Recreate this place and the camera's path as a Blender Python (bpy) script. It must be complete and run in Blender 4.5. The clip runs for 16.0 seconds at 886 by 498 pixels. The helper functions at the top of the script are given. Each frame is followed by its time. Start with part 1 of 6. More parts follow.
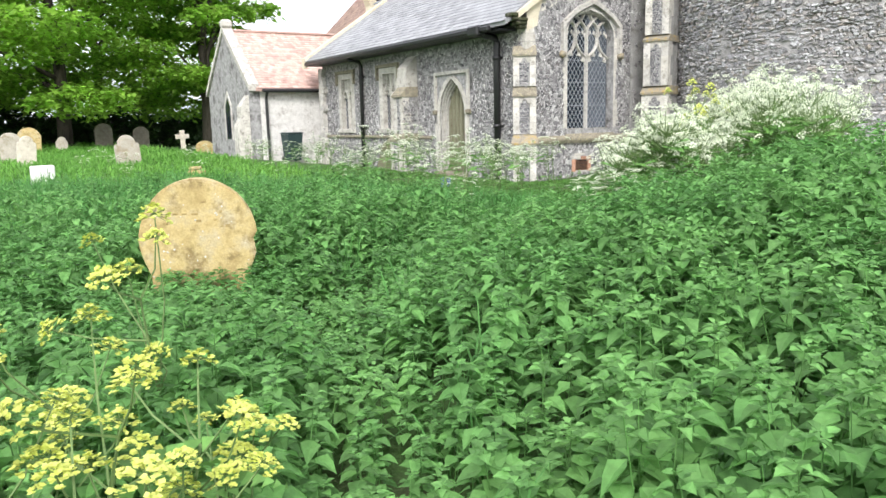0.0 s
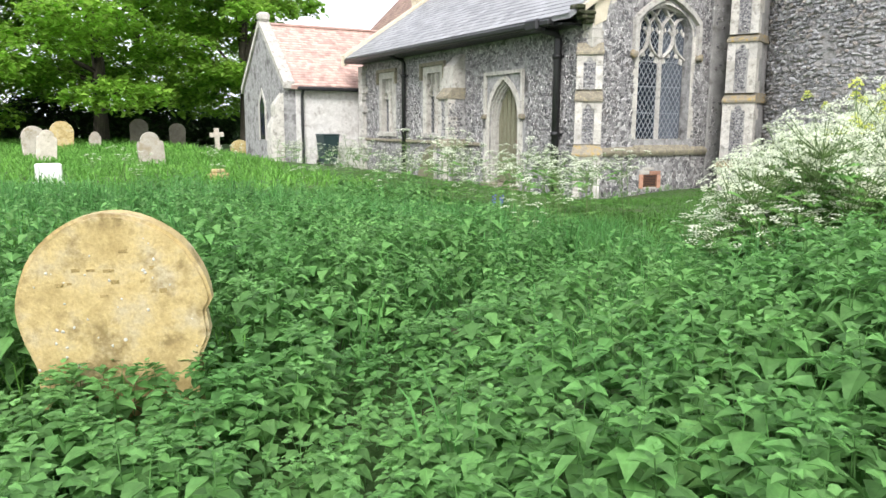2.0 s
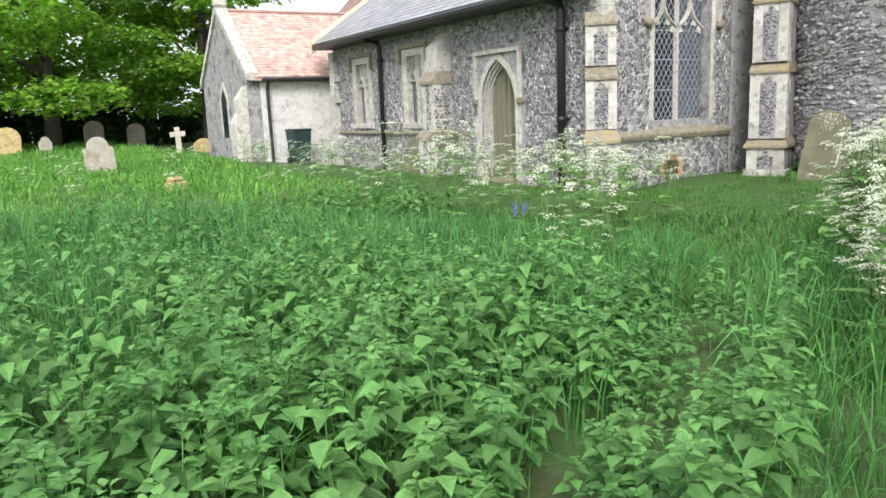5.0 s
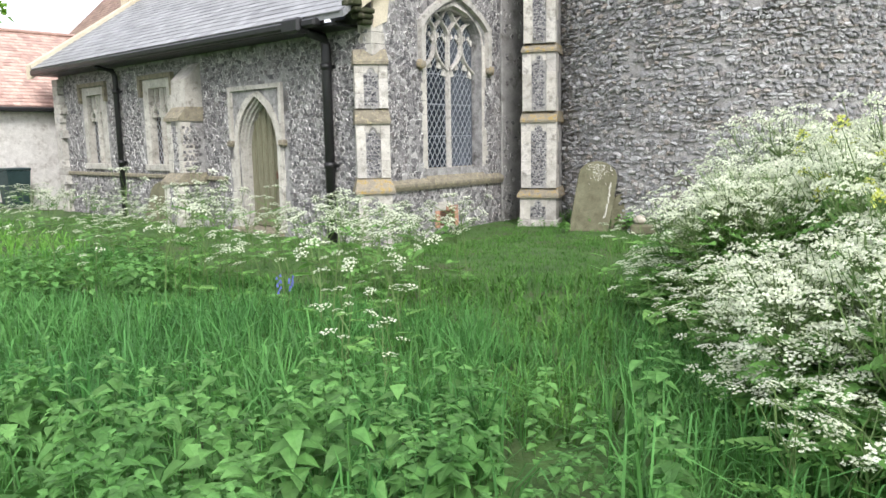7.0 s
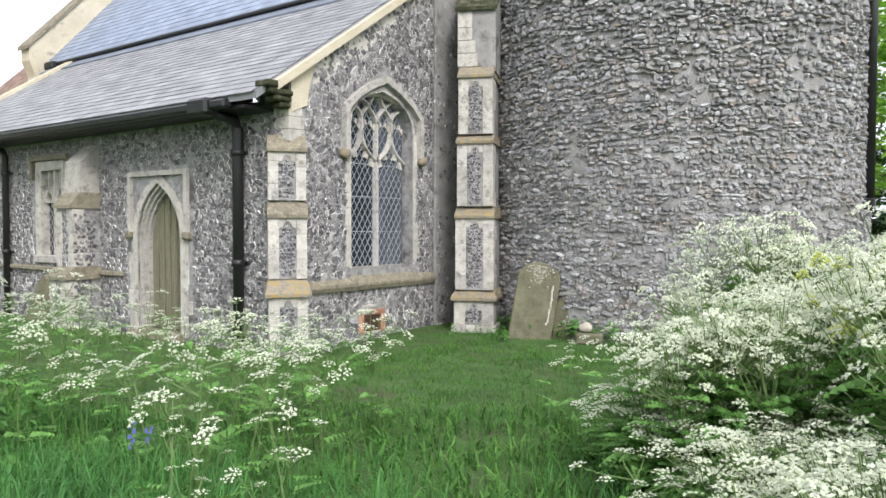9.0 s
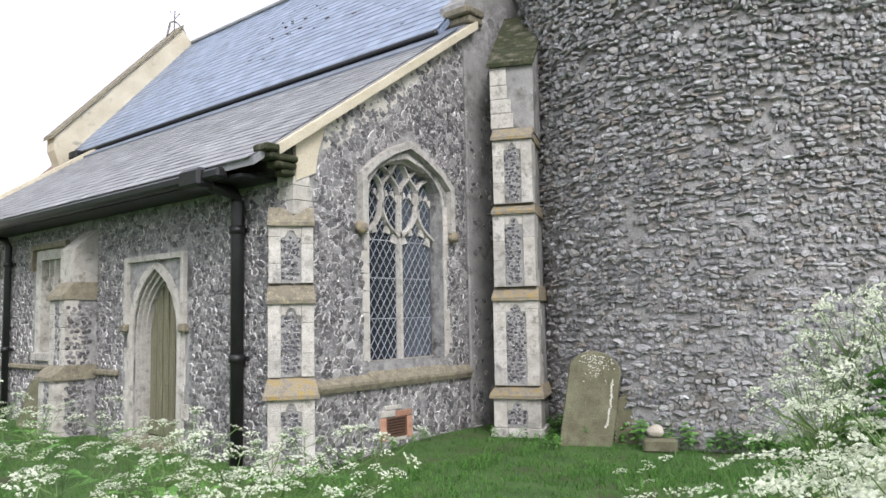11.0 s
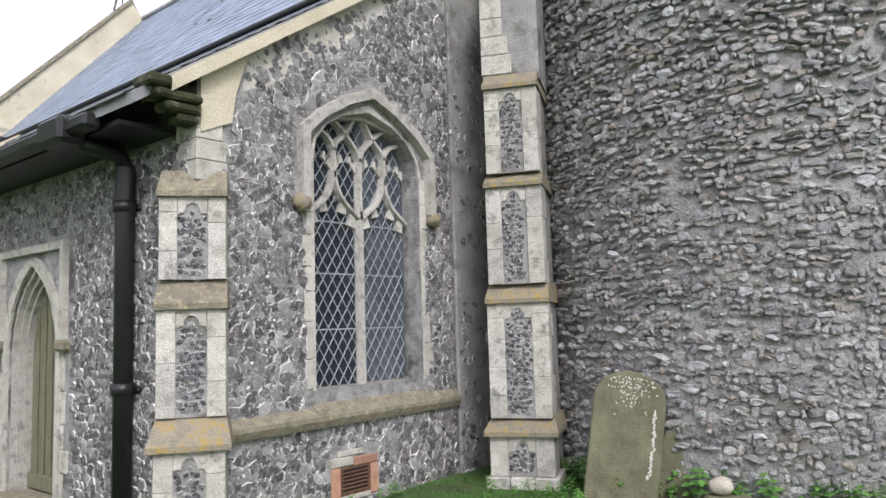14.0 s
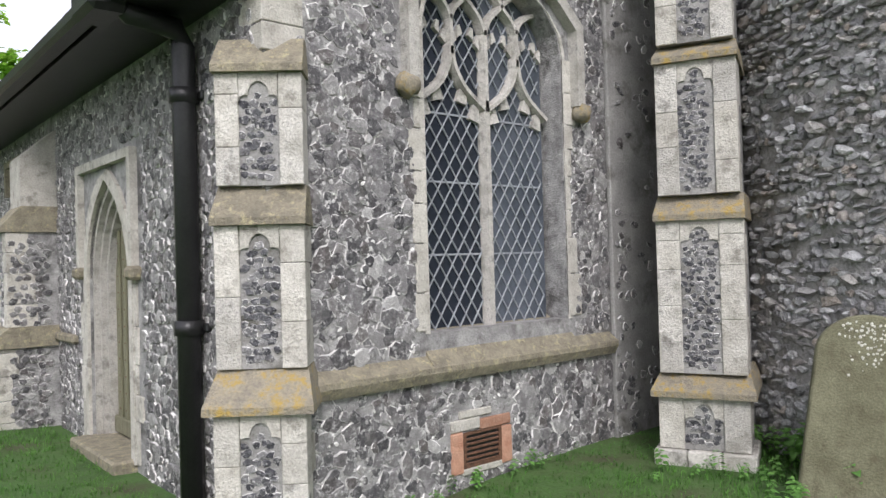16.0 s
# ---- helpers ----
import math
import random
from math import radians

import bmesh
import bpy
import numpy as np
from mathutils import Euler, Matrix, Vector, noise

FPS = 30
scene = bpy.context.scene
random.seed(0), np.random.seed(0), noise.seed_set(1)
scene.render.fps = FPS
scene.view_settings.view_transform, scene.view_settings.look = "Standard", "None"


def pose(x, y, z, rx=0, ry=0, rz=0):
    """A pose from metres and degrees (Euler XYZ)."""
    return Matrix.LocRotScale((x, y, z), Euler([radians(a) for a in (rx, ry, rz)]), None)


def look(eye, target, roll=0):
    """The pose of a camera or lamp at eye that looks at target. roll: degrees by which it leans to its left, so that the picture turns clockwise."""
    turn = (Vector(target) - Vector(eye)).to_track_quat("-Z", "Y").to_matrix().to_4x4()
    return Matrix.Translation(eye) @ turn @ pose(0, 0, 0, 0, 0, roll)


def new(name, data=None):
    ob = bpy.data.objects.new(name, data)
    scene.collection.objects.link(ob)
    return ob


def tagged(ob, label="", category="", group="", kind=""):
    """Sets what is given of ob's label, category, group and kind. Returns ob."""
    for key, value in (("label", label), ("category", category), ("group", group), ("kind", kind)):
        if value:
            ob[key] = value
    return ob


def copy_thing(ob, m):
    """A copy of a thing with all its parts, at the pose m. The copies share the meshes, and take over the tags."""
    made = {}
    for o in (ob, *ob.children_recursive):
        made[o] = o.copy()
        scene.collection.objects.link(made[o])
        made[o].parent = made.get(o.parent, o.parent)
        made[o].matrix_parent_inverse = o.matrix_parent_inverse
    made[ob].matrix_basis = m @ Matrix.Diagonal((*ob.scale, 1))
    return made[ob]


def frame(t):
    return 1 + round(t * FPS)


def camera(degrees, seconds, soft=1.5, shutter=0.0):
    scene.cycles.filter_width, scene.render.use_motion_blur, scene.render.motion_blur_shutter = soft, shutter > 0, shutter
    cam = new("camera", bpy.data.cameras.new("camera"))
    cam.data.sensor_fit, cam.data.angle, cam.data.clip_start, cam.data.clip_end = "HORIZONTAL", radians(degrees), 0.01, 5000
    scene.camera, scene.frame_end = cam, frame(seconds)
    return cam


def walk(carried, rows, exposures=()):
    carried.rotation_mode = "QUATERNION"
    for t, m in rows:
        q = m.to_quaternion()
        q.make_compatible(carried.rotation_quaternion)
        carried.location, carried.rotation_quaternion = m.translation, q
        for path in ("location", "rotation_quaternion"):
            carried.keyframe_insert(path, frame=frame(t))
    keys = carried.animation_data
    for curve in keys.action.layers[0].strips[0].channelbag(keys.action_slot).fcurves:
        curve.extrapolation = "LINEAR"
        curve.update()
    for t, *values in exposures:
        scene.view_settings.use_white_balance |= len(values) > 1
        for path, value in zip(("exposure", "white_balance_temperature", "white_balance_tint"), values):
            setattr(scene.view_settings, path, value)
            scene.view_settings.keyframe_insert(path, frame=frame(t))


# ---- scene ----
cam = camera(61.5, 16.0)
PATH = [
    (0, (0.018, 0.248, 1.463), (1.054, 1.925, 1.123), -1.3),
    (0.5, (0.277, 0.802, 1.442), (1.28, 2.502, 1.119), -0.6),
    (1, (0.568, 1.318, 1.44), (1.549, 3.032, 1.123), -0.2),
    (1.5, (0.757, 1.767, 1.473), (1.731, 3.484, 1.149), -1.9),
    (2, (1.001, 2.119, 1.474), (1.949, 3.85, 1.146), 0.3),
    (2.5, (1.165, 2.413, 1.467), (2.069, 4.156, 1.086), 0.4),
    (3, (1.298, 2.774, 1.465), (2.163, 4.53, 1.054), -0.5),
    (5.5, (1.928, 4.482, 1.609), (2.978, 6.147, 1.255), -1.7),
    (6, (2.211, 4.789, 1.638), (3.356, 6.392, 1.292), 0.9),
    (6.5, (2.37, 5.069, 1.644), (3.742, 6.490, 1.331), 0.1),
    (7, (2.632, 5.376, 1.7), (4.117, 6.685, 1.408), -1.0),
    (7.5, (2.925, 5.574, 1.744), (4.425, 6.874, 1.498), -0.6),
    (8, (3.172, 5.865, 1.751), (4.763, 7.066, 1.585), 0.9),
    (8.5, (3.478, 6.069, 1.805), (5.130, 7.188, 1.673), -0.7),
    (9, (3.793, 6.163, 1.852), (5.401, 7.349, 1.789), 0.1),
    (9.5, (4.13, 6.346, 1.864), (5.674, 7.617, 1.876), -0.2),
    (12, (6.037, 7.501, 1.754), (7.554, 8.783, 1.992), -1.3),
    (12.5, (6.379, 7.753, 1.77), (7.865, 9.066, 2.024), -1.9),
    (13, (6.744, 8.1, 1.777), (8.243, 9.397, 2.048), -3.5),
    (13.5, (7.125, 8.362, 1.787), (8.655, 9.623, 2.052), -1.7),
    (14, (7.495, 8.659, 1.777), (9.03, 9.926, 1.977), -1.8),
    (14.5, (7.848, 8.971, 1.768), (9.375, 10.254, 1.916), -2.5),
    (15, (8.214, 9.246, 1.744), (9.665, 10.62, 1.842), -0.5),
    (15.5, (8.496, 9.549, 1.735), (9.855, 11.015, 1.78), -1.9),
    (16, (8.764, 9.945, 1.724), (10.06, 11.468, 1.751), -1.6),
]
EXPOSURES = [(0, 0.57, 6500, 10), (3, 0.46, 6500, 10), (5.5, 0.44, 6500, 10), (9, 0.24, 6450, 11), (12, 0.05, 6340, 13), (16, 0.02, 6420, 13)]
walk(cam, [(t, look(eye, target, roll)) for t, eye, target, roll in PATH], EXPOSURES)

# ---- sky and sun: a bright, thinly overcast afternoon ----
world = bpy.data.worlds.new("overcast_sky")
scene.world = world
world.use_nodes = True
wn, wl = world.node_tree.nodes, world.node_tree.links
sky = wn.new("ShaderNodeTexSky")
sky.sky_type, sky.sun_disc = "NISHITA", False
sky.sun_elevation, sky.sun_rotation = radians(41), radians(208)
sky.air_density, sky.dust_density, sky.ozone_density = 1.2, 5.0, 1.0
bw = wn.new("ShaderNodeRGBToBW")
veil = wn.new("ShaderNodeMix")
veil.data_type = "RGBA"
veil.inputs[0].default_value = 0.85
cloud = wn.new("ShaderNodeMix")
cloud.data_type, cloud.blend_type = "RGBA", "MIX"
cloud.inputs[0].default_value = 0.55
cloud.inputs[7].default_value = (9.5, 9.7, 11.0, 1)
wl.new(sky.outputs[0], bw.inputs[0])
wl.new(sky.outputs[0], veil.inputs[6])
wl.new(bw.outputs[0], veil.inputs[7])
wl.new(veil.outputs[2], cloud.inputs[6])
wl.new(cloud.outputs[2], wn["Background"].inputs[0])
wn["Background"].inputs[1].default_value = 0.174

sun = new("sun", bpy.data.lights.new("sun", "SUN"))
sun.data.energy, sun.data.angle, sun.data.color = 1.95, radians(18), (1.0, 0.97, 0.965)
sun.matrix_world = look((-23, -25, 41), (6, 14, 0))


# ---- materials ----
def material(name, colors, scale=6.0, rough=0.85, bump=0.15, fine=90.0, metal=0.0, island=0.0, objects=0.0, stain=None, stain_scale=0.8, stain_at=0.62, spec=0.4, island_ramp=None, stretch=(1, 1, 1), pieces=False, through_light=0.0):
    """A surface of two or three colours, varied at two scales, with fine relief and optional stains or a per-piece ramp."""
    m = bpy.data.materials.new(name)
    m.use_nodes = True
    n, l = m.node_tree.nodes, m.node_tree.links
    out = n["Principled BSDF"]
    place = n.new("ShaderNodeTexCoord")
    mapping = n.new("ShaderNodeMapping")
    mapping.inputs["Scale"].default_value = stretch
    geo = n.new("ShaderNodeNewGeometry")
    l.new(geo.outputs["Position"], mapping.inputs[0])

    def tex(s, detail=5.0, r=0.6):
        t = n.new("ShaderNodeTexNoise")
        t.inputs["Scale"].default_value, t.inputs["Detail"].default_value, t.inputs["Roughness"].default_value = s, detail, r
        l.new(mapping.outputs[0], t.inputs["Vector"])
        return t

    def ramp(fac, cols, spread=(0.32, 0.7)):
        r = n.new("ShaderNodeValToRGB")
        e = r.color_ramp.elements
        while len(e) < len(cols):
            e.new(0.5)
        for i, c in enumerate(cols):
            e[i].position = spread[0] + (spread[1] - spread[0]) * i / max(1, len(cols) - 1)
            e[i].color = (*c, 1)
        l.new(fac, r.inputs[0])
        return r.outputs[0]

    def mix(kind, fac, a, b):
        x = n.new("ShaderNodeMix")
        x.data_type, x.blend_type = "RGBA", kind
        for socket, v in ((x.inputs[0], fac), (x.inputs[6], a), (x.inputs[7], b)):
            if isinstance(v, (int, float, tuple)):
                socket.default_value = v
            else:
                l.new(v, socket)
        return x.outputs[2]

    big, small = tex(scale), tex(fine, 3.0)
    col = ramp(big.outputs["Fac"], colors)
    if island_ramp:
        each = n.new("ShaderNodeObjectInfo").outputs["Random"] if pieces else geo.outputs["Random Per Island"]
        piece = ramp(each, island_ramp, (0.0, 1.0))
        col = mix("MIX", island, col, piece)
    elif island:
        shade = ramp(geo.outputs["Random Per Island"], [(1 - island,) * 3, (1 + island,) * 3], (0.0, 1.0))
        col = mix("MULTIPLY", 1.0, col, shade)
    if objects:
        info = n.new("ShaderNodeObjectInfo")
        shade = ramp(info.outputs["Random"], [(1 - objects,) * 3, (1 + objects * 0.6,) * 3], (0.0, 1.0))
        col = mix("MULTIPLY", 1.0, col, shade)
    grain = ramp(small.outputs["Fac"], [(0.78,) * 3, (1.16,) * 3], (0.3, 0.7))
    col = mix("MULTIPLY", 0.8, col, grain)
    if stain:
        spot = tex(stain_scale, 6.0, 0.7)
        mask = ramp(spot.outputs["Fac"], [(0, 0, 0), (1, 1, 1)], (stain_at - 0.06, stain_at + 0.08))
        col = mix("MIX", mask, col, (*stain, 1))
    l.new(col, out.inputs["Base Color"])
    out.inputs["Roughness"].default_value, out.inputs["Metallic"].default_value = rough, metal
    out.inputs["Specular IOR Level"].default_value = spec
    if bump:
        b = n.new("ShaderNodeBump")
        b.inputs["Strength"].default_value, b.inputs["Distance"].default_value = min(1.0, bump * 3), 0.02
        add = n.new("ShaderNodeMath")
        add.operation = "ADD"
        l.new(big.outputs["Fac"], add.inputs[0])
        l.new(small.outputs["Fac"], add.inputs[1])
        l.new(add.outputs[0], b.inputs["Height"])
        l.new(b.outputs[0], out.inputs["Normal"])
    if through_light:
        leaf = n.new("ShaderNodeBsdfTranslucent")
        both = n.new("ShaderNodeMixShader")
        both.inputs[0].default_value = through_light
        l.new(col, leaf.inputs[0])
        l.new(out.outputs[0], both.inputs[1])
        l.new(leaf.outputs[0], both.inputs[2])
        l.new(both.outputs[0], n["Material Output"].inputs[0])
    return m


FLINTS = [(0.02, 0.02, 0.024), (0.10, 0.095, 0.098), (0.28, 0.27, 0.265), (0.03, 0.03, 0.034), (0.45, 0.435, 0.42), (0.13, 0.11, 0.10), (0.045, 0.042, 0.046), (0.36, 0.345, 0.34), (0.08, 0.07, 0.068), (0.66, 0.645, 0.62)]
TOWER_FLINTS = [(0.08, 0.08, 0.085), (0.33, 0.33, 0.335), (0.54, 0.54, 0.54), (0.16, 0.155, 0.155), (0.64, 0.635, 0.63), (0.33, 0.265, 0.20), (0.25, 0.25, 0.265), (0.45, 0.42, 0.38), (0.12, 0.12, 0.12), (0.76, 0.76, 0.755)]
DARK_FLINTS = [(0.018, 0.018, 0.024), (0.07, 0.07, 0.08), (0.16, 0.16, 0.17), (0.03, 0.03, 0.038), (0.40, 0.39, 0.385), (0.045, 0.043, 0.05)]
MAT = dict(
    mortar=material("lime_mortar", [(0.25, 0.245, 0.24), (0.48, 0.47, 0.455)], 9, 0.95, 0.4, 60, stain=(0.12, 0.115, 0.11), stain_scale=2.6, stain_at=0.56),
    pale_mortar=material("pale_lime_mortar", [(0.52, 0.49, 0.43), (0.70, 0.67, 0.60)], 6, 0.95, 0.3, 60, stain=(0.30, 0.28, 0.25), stain_scale=5, stain_at=0.6),
    tower_mortar=material("tower_mortar", [(0.25, 0.245, 0.235), (0.43, 0.42, 0.405)], 5, 0.95, 0.4, 40, stain=(0.15, 0.14, 0.12), stain_scale=1.3, stain_at=0.57),
    flint=material("knapped_flint", [(0.04, 0.04, 0.045), (0.17, 0.165, 0.17), (0.50, 0.49, 0.48)], 30, 0.5, 0.25, 110, island=0.62, island_ramp=FLINTS, stain=(0.66, 0.65, 0.63), stain_scale=24, stain_at=0.605),
    flint_piece=material("loose_knapped_flint", [(0.04, 0.04, 0.045), (0.17, 0.165, 0.17), (0.50, 0.49, 0.48)], 30, 0.5, 0.25, 110, island=0.62, island_ramp=FLINTS, pieces=True, stain=(0.66, 0.65, 0.63), stain_scale=24, stain_at=0.605),
    dark_flint=material("dark_flushwork_flint", [(0.02, 0.02, 0.026), (0.09, 0.09, 0.1), (0.36, 0.355, 0.35)], 34, 0.4, 0.25, 110, island=0.6, island_ramp=DARK_FLINTS, stain=(0.60, 0.59, 0.57), stain_scale=40, stain_at=0.60),
    cortex=material("flint_cortex", [(0.38, 0.37, 0.36), (0.78, 0.765, 0.74)], 9, 0.9, 0.1, 120, island=0.4),
    cobble=material("field_flint", [(0.12, 0.12, 0.125), (0.40, 0.40, 0.40), (0.62, 0.62, 0.62)], 26, 0.6, 0.3, 80, island=0.66, island_ramp=TOWER_FLINTS, stain=(0.06, 0.058, 0.056), stain_scale=17, stain_at=0.63),
    limestone=material("limestone", [(0.40, 0.38, 0.335), (0.60, 0.575, 0.525), (0.49, 0.475, 0.44)], 6, 0.9, 0.25, 70, objects=0.2, stain=(0.23, 0.215, 0.19), stain_scale=6, stain_at=0.6),
    limewash=material("weathered_limestone", [(0.45, 0.425, 0.37), (0.66, 0.635, 0.575)], 5, 0.9, 0.22, 60, objects=0.12, stain=(0.28, 0.26, 0.225), stain_scale=7, stain_at=0.58),
    lichen=material("lichened_limestone", [(0.25, 0.225, 0.18), (0.34, 0.30, 0.22), (0.29, 0.27, 0.23)], 11, 0.95, 0.3, 60, stain=(0.40, 0.28, 0.08), stain_scale=11, stain_at=0.57, objects=0.15),
    drip=material("grey_lichened_stone", [(0.19, 0.17, 0.13), (0.33, 0.295, 0.215)], 10, 0.95, 0.3, 60, stain=(0.44, 0.39, 0.24), stain_scale=18, stain_at=0.60, objects=0.15),
    cement=material("cement_render", [(0.25, 0.245, 0.235), (0.40, 0.39, 0.37)], 3, 0.95, 0.2, 50, stain=(0.13, 0.125, 0.11), stain_scale=2.2, stain_at=0.57),
    plaster=material("cream_render", [(0.55, 0.49, 0.36), (0.68, 0.62, 0.48)], 2, 0.9, 0.12, 50, stain=(0.28, 0.26, 0.21), stain_scale=2.2, stain_at=0.66),
    whitewash=material("limewashed_rubble", [(0.60, 0.58, 0.54), (0.78, 0.76, 0.72)], 9, 0.95, 0.3, 50, stain=(0.42, 0.39, 0.35), stain_scale=5, stain_at=0.6),
    slate=material("blue_slate", [(0.20, 0.25, 0.34), (0.29, 0.345, 0.44)], 3, 0.4, 0.06, 40, island=0.2, spec=0.6, stain=(0.12, 0.14, 0.10), stain_scale=2.5, stain_at=0.74),
    grey_slate=material("grey_slate", [(0.24, 0.245, 0.25), (0.34, 0.345, 0.35)], 3, 0.45, 0.06, 40, island=0.22, spec=0.5),
    lead=material("roof_lead", [(0.16, 0.19, 0.24), (0.26, 0.29, 0.34)], 2, 0.45, 0.05, 30, metal=0.3),
    tile=material("red_clay_tile", [(0.46, 0.30, 0.25), (0.62, 0.45, 0.38)], 3, 0.85, 0.1, 40, objects=0.2, island=0.22, stain=(0.26, 0.19, 0.16), stain_scale=3, stain_at=0.68),
    old_tile=material("old_brown_tile", [(0.25, 0.17, 0.135), (0.36, 0.25, 0.20)], 3, 0.85, 0.1, 40, island=0.22, stain=(0.20, 0.17, 0.13), stain_scale=3, stain_at=0.62),
    black_iron=material("black_iron", [(0.012, 0.012, 0.013), (0.022, 0.022, 0.022)], 8, 0.4, 0.05, 60, spec=0.5),
    glass=None,
    grey_glass=material("grey_glass", [(0.045, 0.055, 0.07), (0.11, 0.125, 0.15)], 2.5, 0.3, 0.03, 60, spec=0.6),
    brown_glass=material("brownish_old_glass", [(0.03, 0.022, 0.018), (0.06, 0.045, 0.035)], 4, 0.35, 0.03, 60, spec=0.12),
    lead_came=material("lead_came", [(0.26, 0.28, 0.30), (0.36, 0.38, 0.40)], 20, 0.5, 0.05, 90),
    door_wood=material("grey_green_oak", [(0.17, 0.165, 0.105), (0.27, 0.26, 0.175)], 6, 0.85, 0.2, 60, stretch=(6, 6, 0.6), objects=0.12),
    brick=material("red_brick", [(0.40, 0.20, 0.13), (0.50, 0.30, 0.21)], 12, 0.9, 0.2, 80, objects=0.3),
    rust=material("rusty_grating", [(0.10, 0.055, 0.035), (0.20, 0.10, 0.06)], 30, 0.9, 0.2, 120),
    bin=material("dark_green_plastic", [(0.018, 0.04, 0.042), (0.03, 0.055, 0.055)], 6, 0.5, 0.05, 60),
    ochre_stone=material("ochre_lichened_headstone", [(0.36, 0.27, 0.11), (0.50, 0.39, 0.18), (0.48, 0.41, 0.26)], 6, 0.95, 0.09, 70, stain=(0.24, 0.18, 0.075), stain_scale=7, stain_at=0.57),
    worn_letters=material("worn_lettering", [(0.29, 0.21, 0.08), (0.38, 0.29, 0.125)], 9, 0.95, 0.25, 70),
    olive_stone=material("mossy_headstone", [(0.12, 0.115, 0.07), (0.20, 0.195, 0.125)], 5, 0.95, 0.2, 70, stain=(0.10, 0.09, 0.055), stain_scale=6, stain_at=0.6),
    pale_stone=material("pale_headstone", [(0.46, 0.41, 0.33), (0.62, 0.57, 0.48)], 5, 0.9, 0.2, 60, objects=0.25, stain=(0.32, 0.27, 0.18), stain_scale=3, stain_at=0.6),
    dark_stone=material("dark_headstone", [(0.14, 0.125, 0.10), (0.22, 0.20, 0.16)], 5, 0.9, 0.2, 60, objects=0.2),
    white_stone=material("white_marble", [(0.68, 0.67, 0.64), (0.80, 0.79, 0.76)], 4, 0.6, 0.05, 60),
    soil=material("turf_and_soil", [(0.045, 0.085, 0.025), (0.07, 0.14, 0.035), (0.075, 0.075, 0.04)], 1.2, 0.95, 0.3, 30, stain=(0.10, 0.075, 0.045), stain_scale=0.9, stain_at=0.72),
    lawn=material("lawn_blades", [(0.12, 0.31, 0.05), (0.20, 0.42, 0.08)], 0.4, 0.6, 0.0, 12, island=0.35, through_light=0.4, spec=0.3),
    grass=material("grass_blades", [(0.07, 0.185, 0.035), (0.125, 0.27, 0.055)], 0.9, 0.6, 0.0, 12, island=0.45, through_light=0.35, spec=0.3),
    tall_grass=material("tall_grass", [(0.075, 0.23, 0.06), (0.13, 0.32, 0.08)], 0.9, 0.6, 0.0, 12, island=0.35, through_light=0.35, spec=0.3),
    nettle=material("nettle_leaves", [(0.10, 0.255, 0.065), (0.19, 0.385, 0.115)], 1.6, 0.6, 0.0, 40, island=0.36, through_light=0.38, spec=0.3),
    stem=material("green_stems", [(0.10, 0.17, 0.05), (0.16, 0.24, 0.08)], 3, 0.7, 0.0, 40),
    parsley_leaf=material("fern_like_leaves", [(0.12, 0.28, 0.06), (0.20, 0.40, 0.10)], 2, 0.6, 0.0, 40, island=0.35, through_light=0.35),
    white_flower=material("white_florets", [(0.72, 0.78, 0.58), (0.88, 0.90, 0.78)], 12, 0.8, 0.0, 60, island=0.15, through_light=0.4),
    yellow_flower=material("yellow_green_florets", [(0.58, 0.64, 0.12), (0.76, 0.80, 0.24)], 12, 0.8, 0.0, 60, island=0.15, through_light=0.3),
    blue_flower=material("blue_petals", [(0.09, 0.12, 0.38), (0.15, 0.18, 0.48)], 12, 0.7, 0.0, 60),
    tree_leaf=material("fresh_tree_leaves", [(0.22, 0.44, 0.05), (0.38, 0.60, 0.10)], 0.5, 0.5, 0.0, 10, island=0.4, through_light=0.56),
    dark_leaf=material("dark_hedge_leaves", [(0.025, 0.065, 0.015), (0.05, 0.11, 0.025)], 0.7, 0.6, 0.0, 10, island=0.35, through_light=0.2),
    bark=material("tree_bark", [(0.06, 0.05, 0.04), (0.12, 0.10, 0.08)], 4, 0.95, 0.4, 30, stretch=(3, 3, 0.6)),
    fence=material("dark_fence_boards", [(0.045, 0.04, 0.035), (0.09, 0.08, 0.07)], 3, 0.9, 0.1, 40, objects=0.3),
    pale_lichen=material("pale_lichen", [(0.50, 0.49, 0.42), (0.68, 0.67, 0.60)], 30, 0.95, 0.2, 90),
    moss=material("moss", [(0.03, 0.036, 0.016), (0.06, 0.068, 0.028)], 9, 0.95, 0.4, 80, stain=(0.15, 0.14, 0.10), stain_scale=6, stain_at=0.55),
    dark_inside=material("dim_interior", [(0.10, 0.095, 0.085), (0.14, 0.13, 0.12)], 2, 0.95, 0.0, 20),
)


def glass_material():
    m = bpy.data.materials.new("old_window_glass")
    m.use_nodes = True
    n, l = m.node_tree.nodes, m.node_tree.links
    p = n["Principled BSDF"]
    p.inputs["Base Color"].default_value = (0.02, 0.025, 0.035, 1)
    p.inputs["Roughness"].default_value = 0.14
    p.inputs["Specular IOR Level"].default_value = 0.55
    t = n.new("ShaderNodeTexNoise")
    t.inputs["Scale"].default_value = 9
    b = n.new("ShaderNodeBump")
    b.inputs["Strength"].default_value, b.inputs["Distance"].default_value = 0.25, 0.02
    l.new(t.outputs["Fac"], b.inputs["Height"])
    l.new(b.outputs[0], p.inputs["Normal"])
    return m


MAT["glass"] = glass_material()


